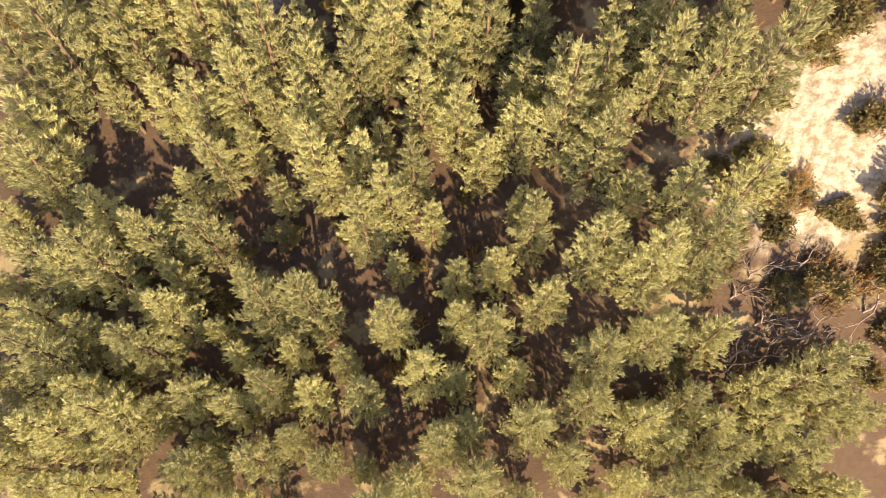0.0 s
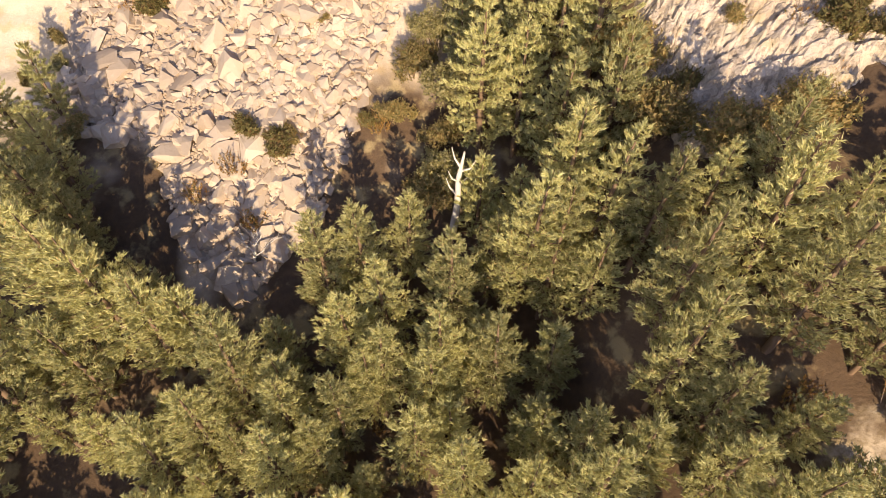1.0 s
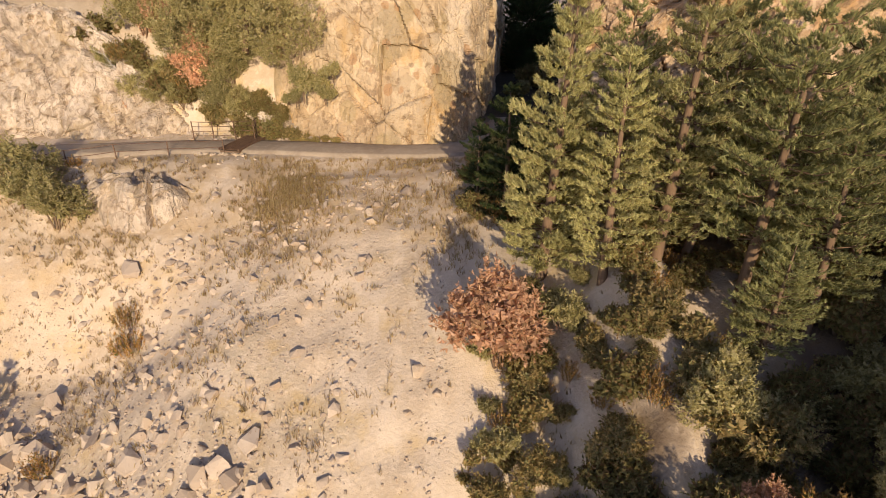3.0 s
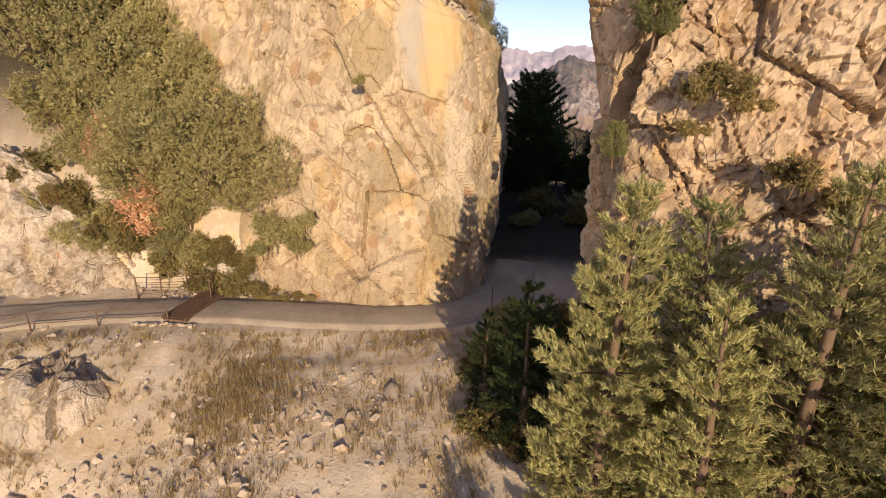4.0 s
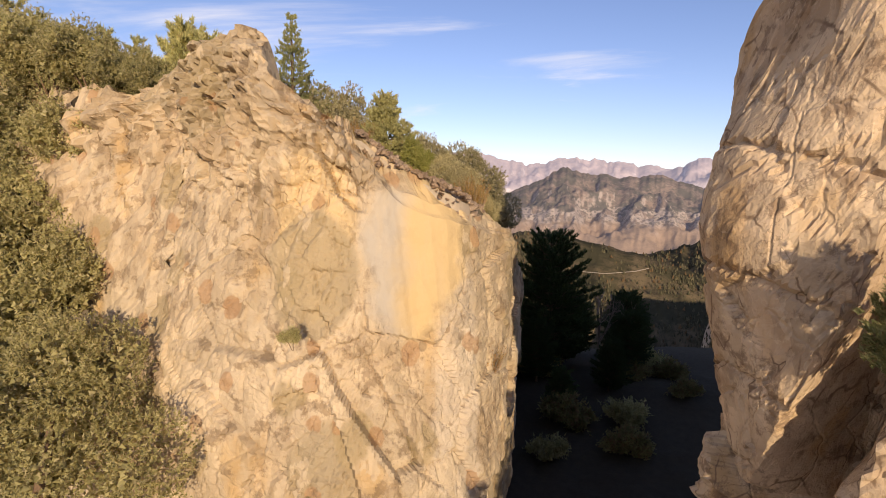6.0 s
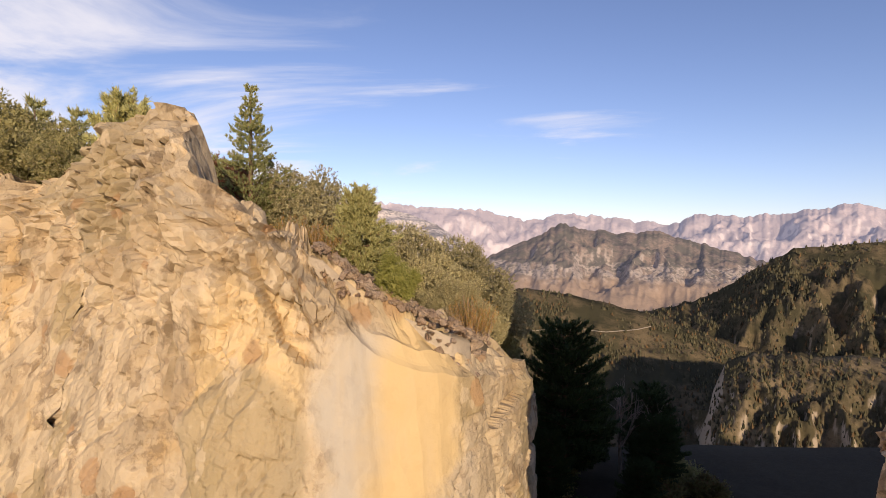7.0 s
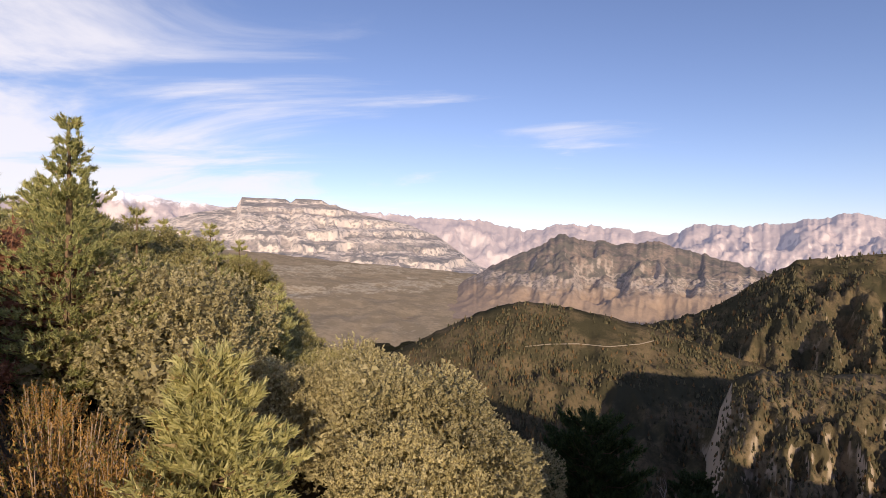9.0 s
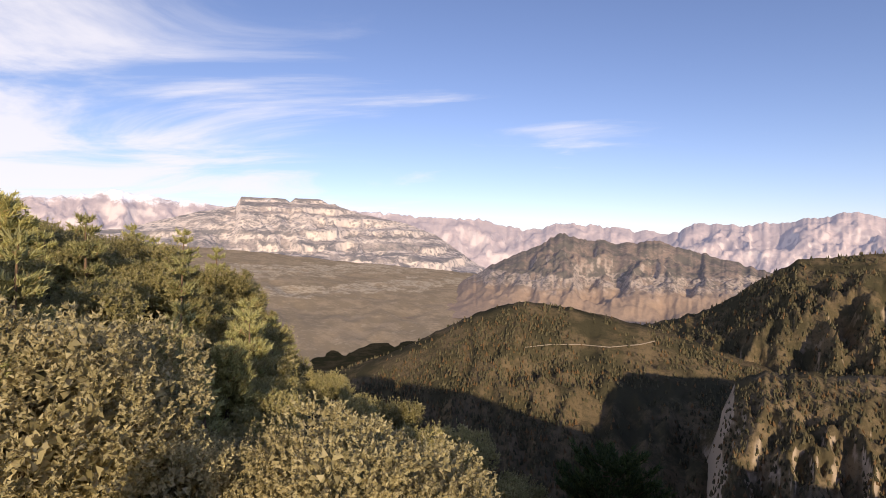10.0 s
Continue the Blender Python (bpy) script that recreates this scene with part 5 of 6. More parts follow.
for x, y, k, s in ((-16.4, 85.0, 0, 1.1), (-18.6, 85.2, 3, 1.2), (-20.6, 85.6, 0, 1.4), (-22.4, 86.0, 2, 1.4), (-24.6, 86.4, 1, 1.5),
                   (-26.2, 86.2, 2, 1.6), (-15.2, 84.5, 1, 1.2), (-14.0, 84.4, 0, 1.1), (-12.6, 84.0, 3, 0.8), (-27.6, 87.0, 0, 1.6), (-18.2, 85.6, 2, 1.5), (-21.6, 85.8, 1, 1.6)):
    stand(scrub[k], x, y, s, label="olive-brown scrub on the roadside bank", group="bank scrub")
plant_bank()
snag = make_snag()
snag.matrix_basis = pose(0.7, 38.2, float(ground_z(np.array([0.7]), np.array([38.2]))[0]), 4, 3, 20)
snag.scale = (1.15, 1.15, 1.15)


def plant_scrub():
    rng = random.Random(21)
    n = 0
    while n < 110:
        x, y = rng.uniform(-32, 26), rng.uniform(8, 80)
        in_wood = y < 36 or (x > -0.5 and y < 66)
        edge = (x < -19 and y < 62) or (y < 45 and x < -4)
        bank = y > 74 and x < -2 and rng.random() < 0.25
        scree = -20 < x < -3 and y > 38 and rng.random() < 0.05
        if x > 9 and 26 < y < 53 and rng.random() < 0.5:
            continue
        if in_wood or edge or scree or (bank and y < 78.5):
            stand(rng.choice(scrub) if rng.random() < 0.7 else brush, x, y, rng.uniform(0.5, 1.25) * (0.6 if bank or scree else 1.0), sink=0.05)
            n += 1


plant_scrub()


def plant_patch(x0, x1, y0, y1, count, seed, kinds, low, high):
    rng = random.Random(seed)
    for _ in range(count):
        stand(rng.choice(kinds), rng.uniform(x0, x1), rng.uniform(y0, y1), rng.uniform(low, high), sink=0.05)


plant_patch(0.2, 12.5, 55, 65, 42, 22, [scrub[0], scrub[1], scrub[2], scrub[2], scrub[3], brush], 0.5, 1.3)
plant_patch(15.0, 27.0, 12.5, 25, 34, 24, [scrub[0], scrub[1], scrub[3], brush], 0.6, 1.5)
plant_patch(15.0, 28.0, 7.5, 13.5, 16, 25, [brush, scrub[3]], 0.8, 1.5)
plant_patch(0.6, 9.0, 54, 63, 26, 29, [scrub[0], scrub[1], scrub[2], scrub[3], brush], 0.35, 0.9)
plant_patch(9.0, 20.0, 57, 68, 30, 30, [scrub[0], scrub[2], scrub[0]], 0.7, 1.5)
plant_patch(7.5, 15.0, 53, 59, 16, 26, [scrub[0], scrub[2], scrub[3]], 0.6, 1.4)
plant_patch(9.0, 21.0, 36, 54, 34, 23, [scrub[0], scrub[1], scrub[3], brush], 0.5, 1.2)
plant_patch(6.0, 11.0, 38, 54, 22, 28, [scrub[0], scrub[1], scrub[2], scrub[3], brush], 0.5, 1.3)
thicket = make_bare("bare_bush", "leafless purple-brown thicket beside the pale slab", 461, 4.5, TWIGS, 0.6, 3, 0.05)
for x, y, s in ((17.2, 12.5, 1.0), (18.8, 11.2, 1.1), (20.4, 12.0, 0.9), (19.6, 9.6, 1.0), (21.8, 10.4, 1.1), (17.9, 9.8, 0.8), (22.5, 12.6, 0.9), (16.4, 14.0, 0.8), (20.8, 13.8, 0.8), (23.6, 9.0, 1.0), (24.6, 11.6, 1.1), (26.0, 10.0, 1.1), (18.2, 13.4, 0.9), (16.8, 10.8, 0.8), (25.4, 13.6, 1.0), (22.0, 8.2, 0.9), (27.4, 12.0, 1.1)):
    stand(thicket, x, y, s, group="bare thicket")
remove(thicket)
for x, y in ((17.5, 4.5), (19.6, 6.0), (21.5, 4.2), (18.4, 2.0), (22.6, 6.6), (16.2, 5.8), (20.6, 1.6), (23.5, 2.5), (16.0, 16.2), (12.6, 6.4)):
    stand(PINES[1], x, y, 0.85, group="pines of the wood")
for x, y, s in ((-21.8, 54.6, 1.5), (-22.9, 56.2, 1.3), (-20.6, 55.2, 1.1), (-18.4, 67.4, 1.2), (-18.9, 68.6, 1.0), (-13.8, 41.5, 1.2), (-12.5, 38.6, 1.1), (-16.4, 40.2, 1.0)):
    stand(brush if s < 1.25 else scrub[1], x, y, s, sink=0.05, label="brown scrubby bush growing in the scree")


# ---------------------------------------------------------------- plants on the ridge
def top_z(x, y):
    return float(ground_z(np.array([x]), np.array([y]))[0])


lone = make_pine(501, 7.1, 2.9, 0.05, PINE_GREEN, 13, density=2.4, top_round=1.0, needle=0.42, fullness=1.5)
lone.matrix_basis = pose(-8.9, 95.9, top_z(-8.9, 95.9) - 0.1, 0, 0, 0)
tagged(lone, "young pine with a pointed top on the ridge")
young = make_pine(502, 3.4, 1.7, 0.05, PINE_OLIVE, 12, density=3.6, top_round=0.5, needle=0.6, fullness=1.5)
stand(young, -3.4, 91.3, 0.95, label="bushy yellow-green young pine on the ridge")
stand(young, -13.5, 96.5, 1.5, label="dark young pine on the ridge top")
stand(young, -15.6, 97.5, 1.6, label="dark young pine on the ridge top")
stand(young, -11.8, 95.6, 1.1, label="small dark pine behind the rock tooth")
stand(young, -7.4, 107, 1.1, label="green pine on the shaded slope")
stand(young, -11.4, 121, 1.2, label="green pine on the shaded slope")
stand(young, -20.5, 113, 1.6, label="dark green pine on the skyline")
remove(young)
holm = make_bush("evergreen_oak", "dense evergreen oak with small silvery-green leaves", "tree", 511, 4.6, 4.0, BOX, 620, 56, 0.075, 13, 0.05, slim=0.48)


def reach(proto, tall, x, y, top, turn, label=""):
    """Stands a plant so that its crown ends at a height."""
    return stand(proto, x, y, (top - top_z(x, y)) / tall, turn=turn, label=label)


for x, y, top, turn in ((-6.9, 96.5, 50.5, 80), (-5.9, 97.2, 48.4, 10), (-7.9, 98.8, 49.9, 200), (-1.9, 98.4, 48.2, 20), (-3.6, 98.3, 47.5, 140), (0.1, 97.8, 47.4, 250), (-0.9, 95.3, 46.7, 300),
                        (1.8, 99.6, 45.0, 30), (1.3, 94.2, 44.9, 170), (0.1, 92.0, 46.0, 110), (-10.4, 100.6, 50.0, 60)):
    reach(holm, 4.0, x, y, top, turn)
remove(holm)
heath = make_stalks("dry_bush", "rusty orange heath bush on the ridge", "shrub", 521, 2.0, 2.0, HEATH, 170, 40, 0.07)
stand(heath, -5.7, 91.2, 1.0)
stand(heath, -4.6, 90.6, 0.8)
stand(heath, -6.6, 92.4, 0.9)
stand(heath, 1.3, 89.6, 0.95, label="dry brown heath bush at the cliff edge")
stand(heath, 0.6, 90.4, 0.8, label="dry brown heath bush at the cliff edge")
stand(heath, -7.9, 93.6, 0.7)
remove(heath)
juniper = make_bush("juniper", "compact bright green juniper at the cliff edge", "shrub", 531, 1.3, 1.85, JUNIPER, 260, 34, 0.06, 6, 0.02, slim=0.25)
juniper.matrix_basis = pose(-1.95, 87.9, top_z(-1.95, 88.2) - 0.05, 0, 0, 0)
redbush = make_bush("shrub", "red-brown bush behind the rock tooth", "shrub", 541, 3.0, 2.4, REDDISH, 170, 30, 0.09, 7, 0.05)
stand(redbush, -10.6, 97.2, 1.0)
stand(redbush, -12.4, 97.6, 1.8)
stand(redbush, -11.0, 98.4, 1.5)
stand(redbush, -9.4, 93.2, 0.6)
stand(redbush, -7.2, 103.9, 0.55, label="leafless pinkish bush on the slope")
remove(redbush)

# the wooded hill to the west of the rock tooth
west_oak = make_bush("evergreen_oak", "evergreen oak on the wooded hill", "tree", 581, 4.4, 4.6, OAK, 300, 30, 0.13, 9)
west_pine = make_pine(582, 6.5, 2.1, 0.12)
for x, y, k, s in ((-17.5, 95, 0, 0.8), (-20, 96.5, 0, 1.0), (-23, 97, 0, 1.1), (-26, 98.5, 1, 1.0), (-29, 100, 0, 1.2), (-21.5, 100, 1, 0.9), (-25, 102, 0, 1.1), (-32, 103, 1, 1.1), (-36, 104, 0, 1.3),
                   (-18.5, 99, 1, 0.75), (-29, 105, 1, 1.0), (-33, 108, 0, 1.3), (-40, 108, 0, 1.4), (-15.0, 95.5, 0, 0.6), (-16.5, 102, 0, 0.8), (-20, 106, 0, 0.9), (-24, 109, 0, 1.0),
                   (-19, 111, 0, 0.8), (-15.5, 107, 0, 0.7), (-22, 116, 0, 0.9), (-17, 117, 0, 0.8), (-13.5, 112, 0, 0.6), (-14.5, 121, 0, 0.8), (-10.5, 116, 1, 0.55), (-18.5, 122.5, 1, 0.6), (-9.5, 110, 0, 0.5), (-12, 124, 1, 0.6)):
    stand((west_oak, west_pine)[k], x, y, s, group="trees of the western hill", sink=0.9)
for x, y, s in ((-4.6, 101, 0.5), (-2.4, 103.5, 0.6), (0.4, 102, 0.5), (-5.6, 106.5, 0.6), (-1.5, 108, 0.6), (1.8, 106, 0.5), (-7.6, 113, 0.6), (-3.6, 112.5, 0.6), (0.4, 113, 0.7), (3.4, 112, 0.6),
                (-6.4, 119, 0.7), (-2.0, 118, 0.7), (2.4, 119, 0.7), (-9.5, 104.5, 0.6), (2.6, 100.5, 0.45), (4.6, 117, 0.7)):
    stand(west_oak, x, y, s, label="dark evergreen oak on the shaded slope", group="oaks of the shaded slope")
for x, y, top in ((-12.0, 122.7, 46.0), (-10.8, 123.4, 44.8), (-13.6, 121.0, 47.2), (-20.4, 127.2, 50.0), (-18.6, 127.4, 49.0), (-20.0, 130.5, 48.0), (-17.0, 128.6, 47.8), (-20.0, 134.6, 46.0), (-16.0, 126.0, 48.0),
                  (-14.6, 125.0, 47.2), (-20.6, 117.4, 52.2), (-18.2, 119.0, 50.6), (-23.0, 119.5, 52.6), (-22.4, 124.0, 51.2), (-16.6, 121.0, 49.2), (-7.0, 104.0, 47.4), (-8.6, 106.0, 47.6), (-9.4, 109.0, 47.0), (-10.2, 113.0, 46.8), (-11.2, 117.0, 46.6)):
    tall = max(2.0, top - top_z(x, y))
    stand(west_pine if x > -14.7 else west_oak, x, y, tall / (6.3 if x > -14.7 else 4.2), group="trees of the western hill", sink=0.1)
rng_slope = random.Random(67)
for _ in range(120):
    x, y = rng_slope.uniform(-36, -8), rng_slope.uniform(100, 137)
    stand(west_pine if rng_slope.random() < 0.3 else west_oak, x, y, rng_slope.uniform(0.55, 0.95), group="trees of the western hill", sink=0.5)
remove(west_oak, west_pine)

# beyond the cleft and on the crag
# needles coloured dark for the shade behind the cliffs
dark = make_pine(551, 12.0, 4.8, 0.12, PINE_SHADED, 8, density=2.0, top_round=0.30, fullness=1.2)
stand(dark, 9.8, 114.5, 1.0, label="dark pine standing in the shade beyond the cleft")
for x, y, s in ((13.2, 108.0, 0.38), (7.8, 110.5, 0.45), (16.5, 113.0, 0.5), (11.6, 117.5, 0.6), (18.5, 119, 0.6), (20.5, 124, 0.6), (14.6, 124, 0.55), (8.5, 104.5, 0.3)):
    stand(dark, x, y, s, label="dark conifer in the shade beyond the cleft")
remove(dark)
rng_shade = random.Random(63)
for _ in range(16):
    stand(rng_shade.choice((scrub[0], scrub[2])), rng_shade.uniform(6, 20), rng_shade.uniform(97, 122), rng_shade.uniform(0.8, 1.8), label="shaded scrub beyond the cleft")
wintry = make_bare("bare_tree", "leafless tree in the shade beyond the cleft", 561, 9.5, TWIGS, 0.45, 4)
stand(wintry, 15.4, 117.5, 1.0)
stand(wintry, 12.9, 121, 0.8)
remove(wintry)
ledge_pine = make_pine(571, 2.6, 1.5, 0.10, PINE_GREEN, 12, density=3.0, top_round=0.4, needle=0.36, fullness=3.0)
stand(ledge_pine, 6.75, 73.75, 0.95, z=42.0, label="stunted green pine rooted in the cleft", turn=0)
stand(ledge_pine, 6.0, 74.6, 0.6, z=37.4, label="sparse small pine on the crag ledge", turn=120)
remove(ledge_pine)
for x, y, z, s in ((7.9, 72.4, 39.8, 0.7), (8.6, 72.0, 40.2, 0.8), (9.4, 71.7, 39.5, 0.7), (8.0, 72.5, 38.6, 0.5), (11.0, 70.6, 37.0, 0.9), (12.6, 70.2, 36.0, 1.0)):
    stand(scrub[3], x, y, s, z=z, label="dry brown shrub growing from the crag")
for x, y, s in ((7.5, 70.0, 1.2), (5.6, 70.8, 1.0), (9.2, 68.8, 1.3), (11.5, 69.0, 1.4), (3.6, 72.5, 1.0), (2.2, 75.0, 0.8), (4.4, 74.6, 0.9), (1.2, 77.0, 0.7), (13.5, 67, 1.3), (5.2, 67.5, 0.9), (2.0, 72.0, 0.8)):
    stand(scrub[0], x, y, s, label="shaded scrub below the crag")
rng_mouth = random.Random(71)
for _ in range(22):
    stand(rng_mouth.choice((scrub[0], scrub[0], scrub[1], scrub[2], brush)), rng_mouth.uniform(0.6, 6.6), rng_mouth.uniform(69, 80.5), rng_mouth.uniform(0.6, 1.5), label="shaded scrub at the mouth of the cleft")
for x, y, s in ((1.2, 74.8, 0.5), (3.2, 76.2, 0.6), (4.9, 72.2, 0.75), (2.4, 79.4, 0.4)):
    stand(green, x, y, s, label="shaded oak at the mouth of the cleft")
remove(*PINES, rust, green, brush, *scrub)


# ---------------------------------------------------------------- scree
def stone_material():
    m = Nodes("scree_stone", 0.95, 0.15)
    own = m.math("FRACT", m.math("ADD", m.geo.outputs["Random Per Island"], m.info.outputs["Random"]))
    col = m.mix(own, (0.33, 0.255, 0.185), (0.53, 0.43, 0.325))
    col = m.mix(m.math("MULTIPLY", m.span(m.noise(0.25, 4), 0.42, 0.60), 0.4), col, (0.38, 0.28, 0.185))
    col = m.mix(m.math("MULTIPLY", m.span(m.noise(2.6, 5, 0.6), 0.52, 0.66), 0.45), col, (0.31, 0.235, 0.165))
    grit = m.noise(9.0, 5, 0.65)
    col = m.mix(m.math("MULTIPLY", m.span(grit, 0.55, 0.7), 0.3), col, (0.58, 0.48, 0.37))
    return m.done(col, m.math("ADD", grit, m.noise(2.0, 4)), 0.45, 0.06)


STONE = stone_material()


def stone_shape(seed):
    """An angular block: the hull of a few points in a squat box, about one metre across."""
    rng = random.Random(seed)
    bm = bmesh.new()
    for _ in range(13):
        p = Vector([rng.gauss(0, 1) for _ in range(3)]).normalized()
        q = [max(-0.5, min(0.5, c * rng.uniform(0.55, 0.85))) for c in p]
        bm.verts.new((q[0], q[1] * 0.8, q[2] * 0.62))
    bmesh.ops.convex_hull(bm, input=list(bm.verts))
    loose = [v for v in bm.verts if not v.link_faces]
    bmesh.ops.delete(bm, geom=loose, context="VERTS")
    bmesh.ops.triangulate(bm, faces=list(bm.faces))
    bm.verts.index_update()
    v = np.array([tuple(a.co) for a in bm.verts])
    f = np.array([[a.index for a in g.verts] for g in bm.faces])
    bm.free()
    return v, f


SHAPES = [stone_shape(600 + k) for k in range(10)]
SCREE = np.array([(-30, 46), (-27, 51), (-31, 60), (-30, 68), (-22, 71), (-12, 73), (-4, 76), (-1.2, 74), (-1, 66), (-0.8, 58), (-1.8, 52), (-6, 43), (-9, 37.9), (-13, 34), (-17, 37), (-20, 44)], float)


def within(poly, x, y):
    hit = np.zeros(np.shape(x), bool)
    for a, b in zip(poly, np.roll(poly, -1, 0)):
        cross = (a[1] > y) != (b[1] > y)
        hit ^= cross & (x < (b[0] - a[0]) * (y - a[1]) / (b[1] - a[1] + 1e-12) + a[0])
    return hit


def turned(n, rng, tilt=0.5, slope=0.0):
    """Random rotations that keep the flat side mostly up."""
    a, b, c = rng.uniform(0, 6.283, n), rng.normal(slope, tilt, n), rng.normal(0, tilt, n)
    ca, sa, cb, sb, cc, sc = np.cos(a), np.sin(a), np.cos(b), np.sin(b), np.cos(c), np.sin(c)
    o, i = np.zeros(n), np.ones(n)
    rz = np.stack([ca, -sa, o, sa, ca, o, o, o, i], 1).reshape(n, 3, 3)
    rx = np.stack([i, o, o, o, cb, -sb, o, sb, cb], 1).reshape(n, 3, 3)
    ry = np.stack([cc, o, sc, o, i, o, -sc, o, cc], 1).reshape(n, 3, 3)
    return rx @ ry @ rz


def heap(name, x, y, size, z, seed, material, parent, label, tilt=0.35, slope=0.5):
    """Many stones joined into one mesh."""
    rng = np.random.default_rng(seed)
    which = rng.integers(0, len(SHAPES), len(x))
    verts, faces, first = [], [], 0
    for k, (v, f) in enumerate(SHAPES):
        s = np.nonzero(which == k)[0]
        if not len(s):
            continue
        scale = size[s][:, None, None] * np.stack([rng.uniform(0.75, 1.3, len(s)), rng.uniform(0.75, 1.3, len(s)), rng.uniform(0.7, 1.15, len(s))], 1)[:, None, :]
        p = np.einsum("nij,nkj->nki", turned(len(s), rng, tilt, slope), v[None] * scale) + np.stack([x[s], y[s], z[s]], 1)[:, None, :]
        verts.append(p.reshape(-1, 3))
        faces.append((f[None] + (first + np.arange(len(s)) * len(v))[:, None, None]).reshape(-1, 3))
        first += len(s) * len(v)
    ob = sheet(name, np.concatenate(verts), np.concatenate(faces), material, parent, label, smooth=False)
    return ob


def scree_spots(n, seed, low, high, bias):
    rng = np.random.default_rng(seed)
    x, y = rng.uniform(-31, -0.5, n * 8), rng.uniform(34, 76, n * 8)
    patch = fractal(x * 0.16, y * 0.11, 0, 3, seed) + 0.5
    lower = 1 - 0.92 * ease(50, 62, y + 0.35 * (x + 12))
    tracks = 1 - 0.8 * ease(2.2, 0.6, np.abs(x + 4.0 - 0.06 * (y - 50))) * ease(46, 54, y)
    keep = within(SCREE, x, y) & (rng.uniform(0, 1, n * 8) < (0.25 + 1.1 * patch) * (lower * bias + (1 - bias)) * tracks)
    x, y = x[keep][:n], y[keep][:n]
    size = low * (high / low) ** (rng.uniform(0, 1, len(x)) ** 1.8)
    size = size * (1 - 0.45 * ease(52, 64, y + 0.3 * (x + 12)))
    return x, y, size


def build_scree():
    scree = tagged(new("scree"), "scree of angular tan limestone blocks and gravel", "scree", kind="structure")
    x, y, size = scree_spots(6500, 701, 0.28, 1.15, 0.92)
    tagged(heap("rubble", x, y, size, ground_z(x, y) + size * 0.16, 702, STONE, scree, ""), kind="stuff")
    x, y, size = scree_spots(19000, 711, 0.07, 0.28, 0.12)
    tagged(heap("gravel", x, y, size, ground_z(x, y) + size * 0.14, 712, STONE, scree, ""), kind="stuff")
    meshes = []
    for v, f in SHAPES:
        me = bpy.data.meshes.new("stone")
        me.from_pydata([tuple(map(float, a)) for a in v], [], [tuple(map(int, a)) for a in f])
        me.materials.append(STONE)
        meshes.append(me)
    x, y, size = scree_spots(290, 721, 0.95, 2.4, 0.97)
    z = ground_z(x, y) + size * 0.12
    rng = random.Random(722)
    for a, b, c, s in zip(x, y, z, size):
        ob = new("stone", rng.choice(meshes))
        ob.parent = scree
        ob.matrix_basis = pose(a, b, c, rng.uniform(8, 50), rng.uniform(-22, 22), 0) @ pose(0, 0, 0, 0, 0, rng.uniform(0, 360))
        ob.scale = (s * rng.uniform(0.8, 1.25), s * rng.uniform(0.8, 1.2), s * rng.uniform(0.6, 1.0))
    # loose stones on the bank by the road and along the cliff foot
    rng = np.random.default_rng(731)
    x = rng.uniform(-30, 6, 1800)
    y = np.where(rng.uniform(0, 1, 1800) < 0.55, rng.uniform(70, 79.6, 1800), rng.uniform(83.4, 84.8, 1800))
    size = 0.06 * 7 ** (rng.uniform(0, 1, 1800) ** 2.5)
    loose = heap("loose_stones", x, y, size, ground_z(x, y) + size * 0.1, 732, STONE, None, "", slope=0.25)
    tagged(loose, "loose stones scattered along the roadside and cliff foot", "stones", kind="stuff")
    # broken rock on the ridge behind the rim
    x = rng.uniform(-4.3, 2.2, 900)
    y = 87.4 + rng.uniform(0, 1, 900) ** 1.3 * 3.4
    size = 0.10 * 4.5 ** (rng.uniform(0, 1, 900) ** 1.6)
    rubble = heap("ridge_rubble", x, y, size, ground_z(x, y) + 0.3 * ease(89.2, 88.4, y) + size * 0.15, 733, RUBBLE, None, "")
    tagged(rubble, "brown broken rocks lying along the ridge", "stones", kind="stuff")


build_scree()


def build_grass():
    """Tufts of dry grass on the banks and slopes."""
    rng = np.random.default_rng(741)
    n = 9000
    x, y = rng.uniform(-32, 9, n), rng.uniform(58, 80, n)
    keep = (fractal(x * 0.25, y * 0.25, 0, 3, 742) + rng.normal(0, 0.1, n) > -0.05 + 0.21 * ease(74, 62, y)) & (y < 79.4)
    x, y = x[keep], y[keep]
    more = rng.uniform(-14, 1, 500), rng.uniform(84.2, 86.0, 500)
    patch = rng.normal(-10.6, 1.6, 900), rng.normal(74.6, 2.0, 900)
    x, y = np.concatenate([x, more[0], patch[0]]), np.concatenate([y, more[1], np.minimum(patch[1], 79)])
    base = np.stack([x, y, ground_z(x, y) - 0.02], 1)
    b = np.repeat(base, 9, 0) + rng.normal(0, 0.10, (len(base) * 9, 3)) * (1, 1, 0)
    w = unit(np.stack([rng.normal(0, 0.35, len(b)), rng.normal(0, 0.35, len(b)), np.ones(len(b))], 1))
    v, f = blades(b, w, rng.uniform(0.12, 0.42, len(b)), rng.uniform(0.012, 0.03, len(b)), rng)
    ob = sheet("dry_grass", v, f, STRAW, smooth=False)
    tagged(ob, "tufts of dry straw-coloured grass on the bank", "grass", kind="stuff")


build_grass()


# ---------------------------------------------------------------- cattle grid and railings
def steel(name, a, b):
    m = Nodes(name, 0.75, 0.3)
    n = m.noise(9, 5, 0.7)
    m.bsdf.inputs["Metallic"].default_value = 0.35
    return m.done(m.mix(m.span(n, 0.35, 0.65), a, b), n, 0.4, 0.01)


RUSTY = steel("rusty_steel", (0.10, 0.055, 0.035), (0.22, 0.14, 0.09))


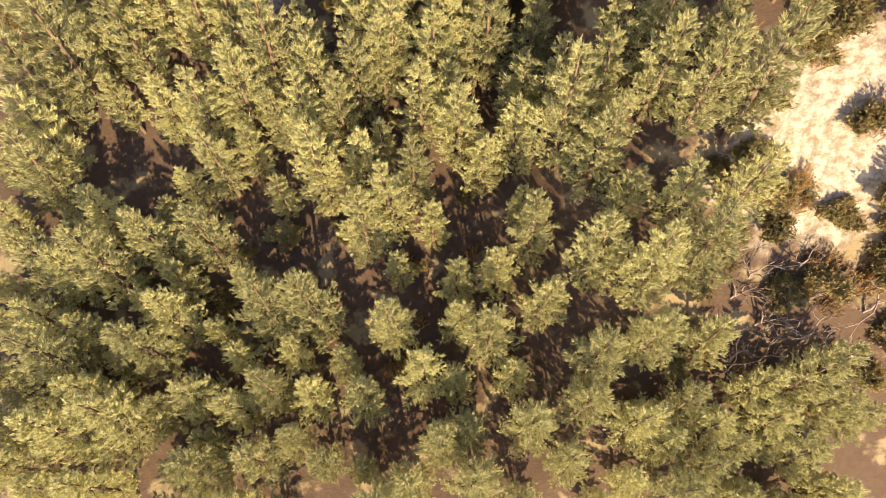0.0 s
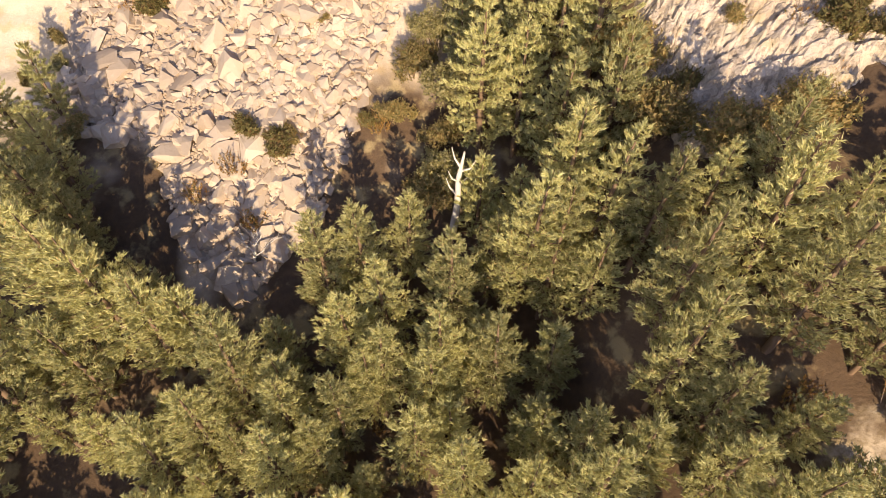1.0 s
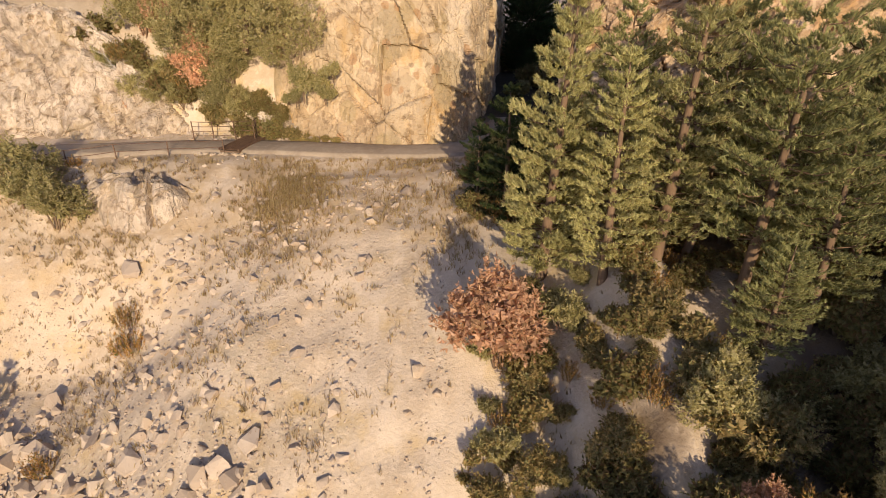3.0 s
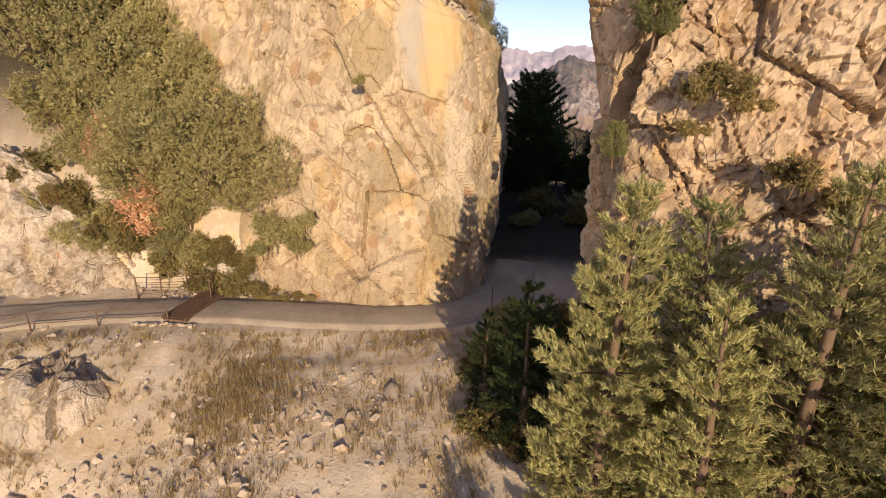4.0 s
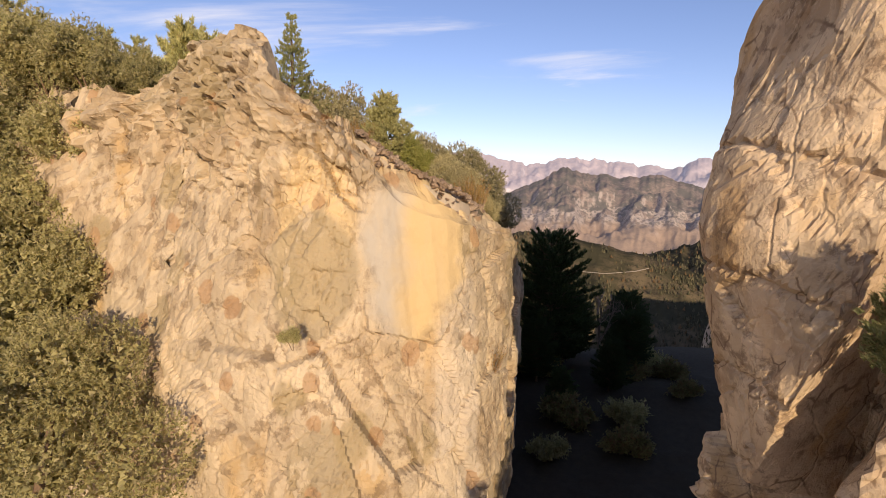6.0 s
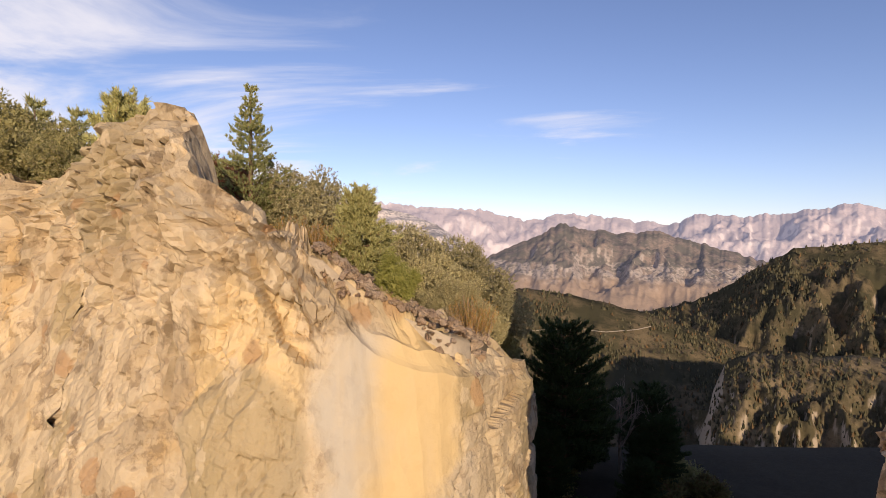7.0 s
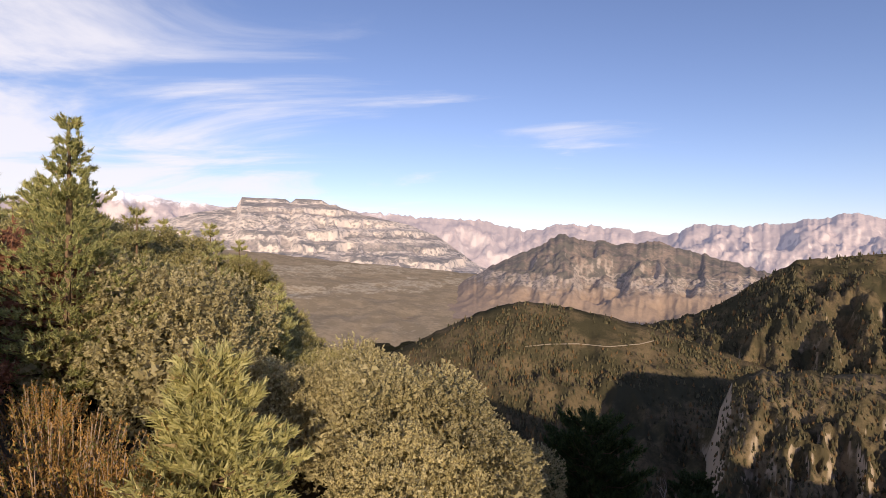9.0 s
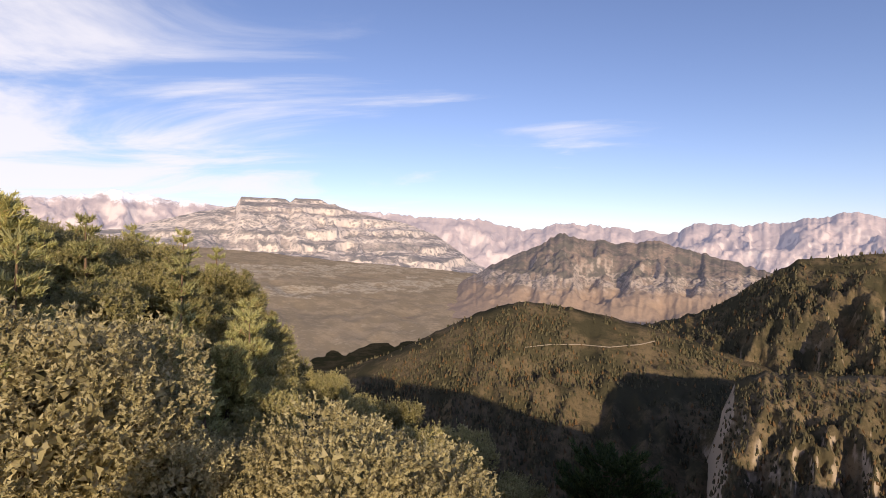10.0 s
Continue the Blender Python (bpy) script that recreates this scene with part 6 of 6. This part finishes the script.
def railing(name, label, line, height, rails, sag=0.0, seed=0):
    """Posts and rails of rusty pipe along a line of post feet."""
    rng = random.Random(seed)
    root = tagged(new(name), label, "railing")
    feet = [Vector((x, y, float(ground_z(np.array([x]), np.array([y]))[0]))) for x, y in line]
    tops = []
    for p in feet:
        top = p + Vector((rng.uniform(-0.06, 0.06), rng.uniform(-0.06, 0.06), height * rng.uniform(0.96, 1.06)))
        tops.append(top)
        v, f = tube([p - Vector((0, 0, 0.4)), (p + top) / 2, top], [0.045, 0.042, 0.04], 7)
        part("post", v, f, RUSTY, root, "", True)
    for k in range(rails):
        u = (k + 1) / rails
        pts = []
        for (p, q), (p2, q2) in zip(list(zip(feet, tops))[:-1], list(zip(feet, tops))[1:]):
            a, b = p.lerp(q, u * 0.97), p2.lerp(q2, u * 0.97)
            pts += [a, a.lerp(b, 0.5) - Vector((0, 0, sag * rng.uniform(0.5, 1.2)))]
        pts.append(feet[-1].lerp(tops[-1], u * 0.97))
        v, f = tube(pts, [0.024] * len(pts), 6)
        part("rail", v, f, RUSTY, root, "", True)
    return root


def build_gate():
    railing("railing", "rusty pipe railing with four rails beside the cattle grid", [(-19.9, 83.3), (-18.5, 83.5), (-16.9, 83.7), (-15.3, 83.9)], 1.45, 4, 0.02, 3)
    railing("railing", "bent rusty railing along the outer road edge", [(-29.5, 77.2), (-26.5, 78.2), (-23.5, 79.0), (-20.2, 79.6), (-16.5, 80.1)], 1.0, 2, 0.06, 5)
    railing("railing", "short rusty pipe railing at the grid's end", [(-15.35, 83.9), (-15.15, 82.9)], 1.6, 3, 0.0, 7)
    grid = tagged(new("cattle_grid"), "dark steel cattle grid set across the road", "cattle grid")
    z = float(ground_z(np.array([-15.8]), np.array([82.0]), False)[0]) + 0.29
    grid.matrix_basis = pose(-15.75, 81.9, z, 0, 0, -12)

    def bar(name, cx, cy, cz, sx, sy, sz, material=RUSTY):
        bm = bmesh.new()
        bmesh.ops.create_cube(bm, size=1.0, matrix=Matrix.LocRotScale((cx, cy, cz), None, (sx, sy, sz)))
        bmesh.ops.bevel(bm, geom=list(bm.edges), offset=min(sx, sy, sz) * 0.18, segments=1, affect="EDGES")
        me = bpy.data.meshes.new(name)
        bm.to_mesh(me)
        bm.free()
        me.materials.append(material)
        ob = new(name, me)
        ob.parent = grid
        return ob

    bar("frame", -0.75, 0, 0.0, 0.10, 3.9, 0.14)
    bar("frame", 0.75, 0, 0.0, 0.10, 3.9, 0.14)
    bar("pit", 0, 0, -0.16, 1.5, 3.8, 0.12, BARK)
    for k in range(13):
        bar("bar", -0.62 + k * 0.104, 0, 0.02, 0.045, 3.8, 0.06)
    kerb = tagged(new("kerb"), "pale broken concrete kerb at the grid's edge", "kerb")
    rng = random.Random(77)
    for k in range(7):
        v, f = SHAPES[k]
        x, y = -18.2 + k * 0.52, 79.75 + rng.uniform(-0.1, 0.1)
        zz = float(ground_z(np.array([x]), np.array([y]))[0])
        sc = np.array([0.62, 0.42, 0.42])
        part("block", v * sc + np.array([x, y, zz + 0.05]), f, PALE, kerb)
    pole = tagged(new("marker_post"), "thin steel marker post beside the shaded road", "post")
    zz = float(ground_z(np.array([1.9]), np.array([80.4]))[0])
    v, f = tube([(1.9, 80.4, zz - 0.3), (1.9, 80.4, zz + 2.3)], [0.035, 0.03], 8)
    part("shaft", v, f, RUSTY, pole, "", True)


build_gate()


# ---------------------------------------------------------------- woods on the far hills
def far_wood(name, label, land, count, low, high, seed, rows):
    """Many small pointed trees on a hill's near side."""
    x, y, z = land
    rng = np.random.default_rng(seed)
    i, j = rng.integers(rows[0], rows[1], count), rng.integers(1, x.shape[1] - 1, count)
    keep = fractal(x[i, j] / 60, y[i, j] / 60, 0, 4, seed) + rng.normal(0, 0.08, count) > -0.04
    i, j = i[keep], j[keep]
    u, w = rng.uniform(0, 1, (2, len(i), 1))
    p = np.stack([a[i, j] for a in (x, y, z)], 1)
    p = p + u * (np.stack([a[i, j + 1] for a in (x, y, z)], 1) - p) + w * (np.stack([a[i + 1, j] for a in (x, y, z)], 1) - p)
    n = len(p)
    h, r = rng.uniform(low, high, n), rng.uniform(0.24, 0.4, n)
    ang = np.linspace(0, 6.283, 5)[:-1][None] + rng.uniform(0, 6, (n, 1))
    wob = rng.uniform(0.7, 1.25, (n, 4))
    ring = np.stack([p[:, :1] + np.cos(ang) * wob * (r * h)[:, None], p[:, 1:2] + np.sin(ang) * wob * (r * h)[:, None], p[:, 2:] + h[:, None] * rng.uniform(-0.1, 0.2, (n, 4))], -1)
    tip = p + np.stack([rng.normal(0, 0.3, n), rng.normal(0, 0.3, n), h], 1)
    v = np.concatenate([ring, tip[:, None]], 1).reshape(-1, 3)
    k = np.arange(n)[:, None, None] * 5
    one = np.array([[a, (a + 1) % 4, 4] for a in range(4)])
    ob = sheet(name, v, (one[None] + k).reshape(-1, 3), FAR_LEAF, smooth=False)
    tagged(ob, label, "woods", kind="stuff")


FAR_LEAF = leaf_material("far_woods", (0.066, 0.062, 0.033), (0.165, 0.14, 0.075), (0.18, 0.11, 0.05), 0.15, 0.9, 0.15)
far_wood("hill_woods", "dense small conifers covering the middle hill", MIDDLE_HILL, 13000, 3.0, 5.2, 801, (2, 46))
far_wood("east_woods", "scattered conifers on the eastern hill", EAST_HILL, 12000, 3.4, 6.4, 802, (2, 52))
far_wood("spur_woods", "conifers and scrub on the near spur", NEAR_SPUR, 4200, 1.6, 3.8, 803, (2, 58))
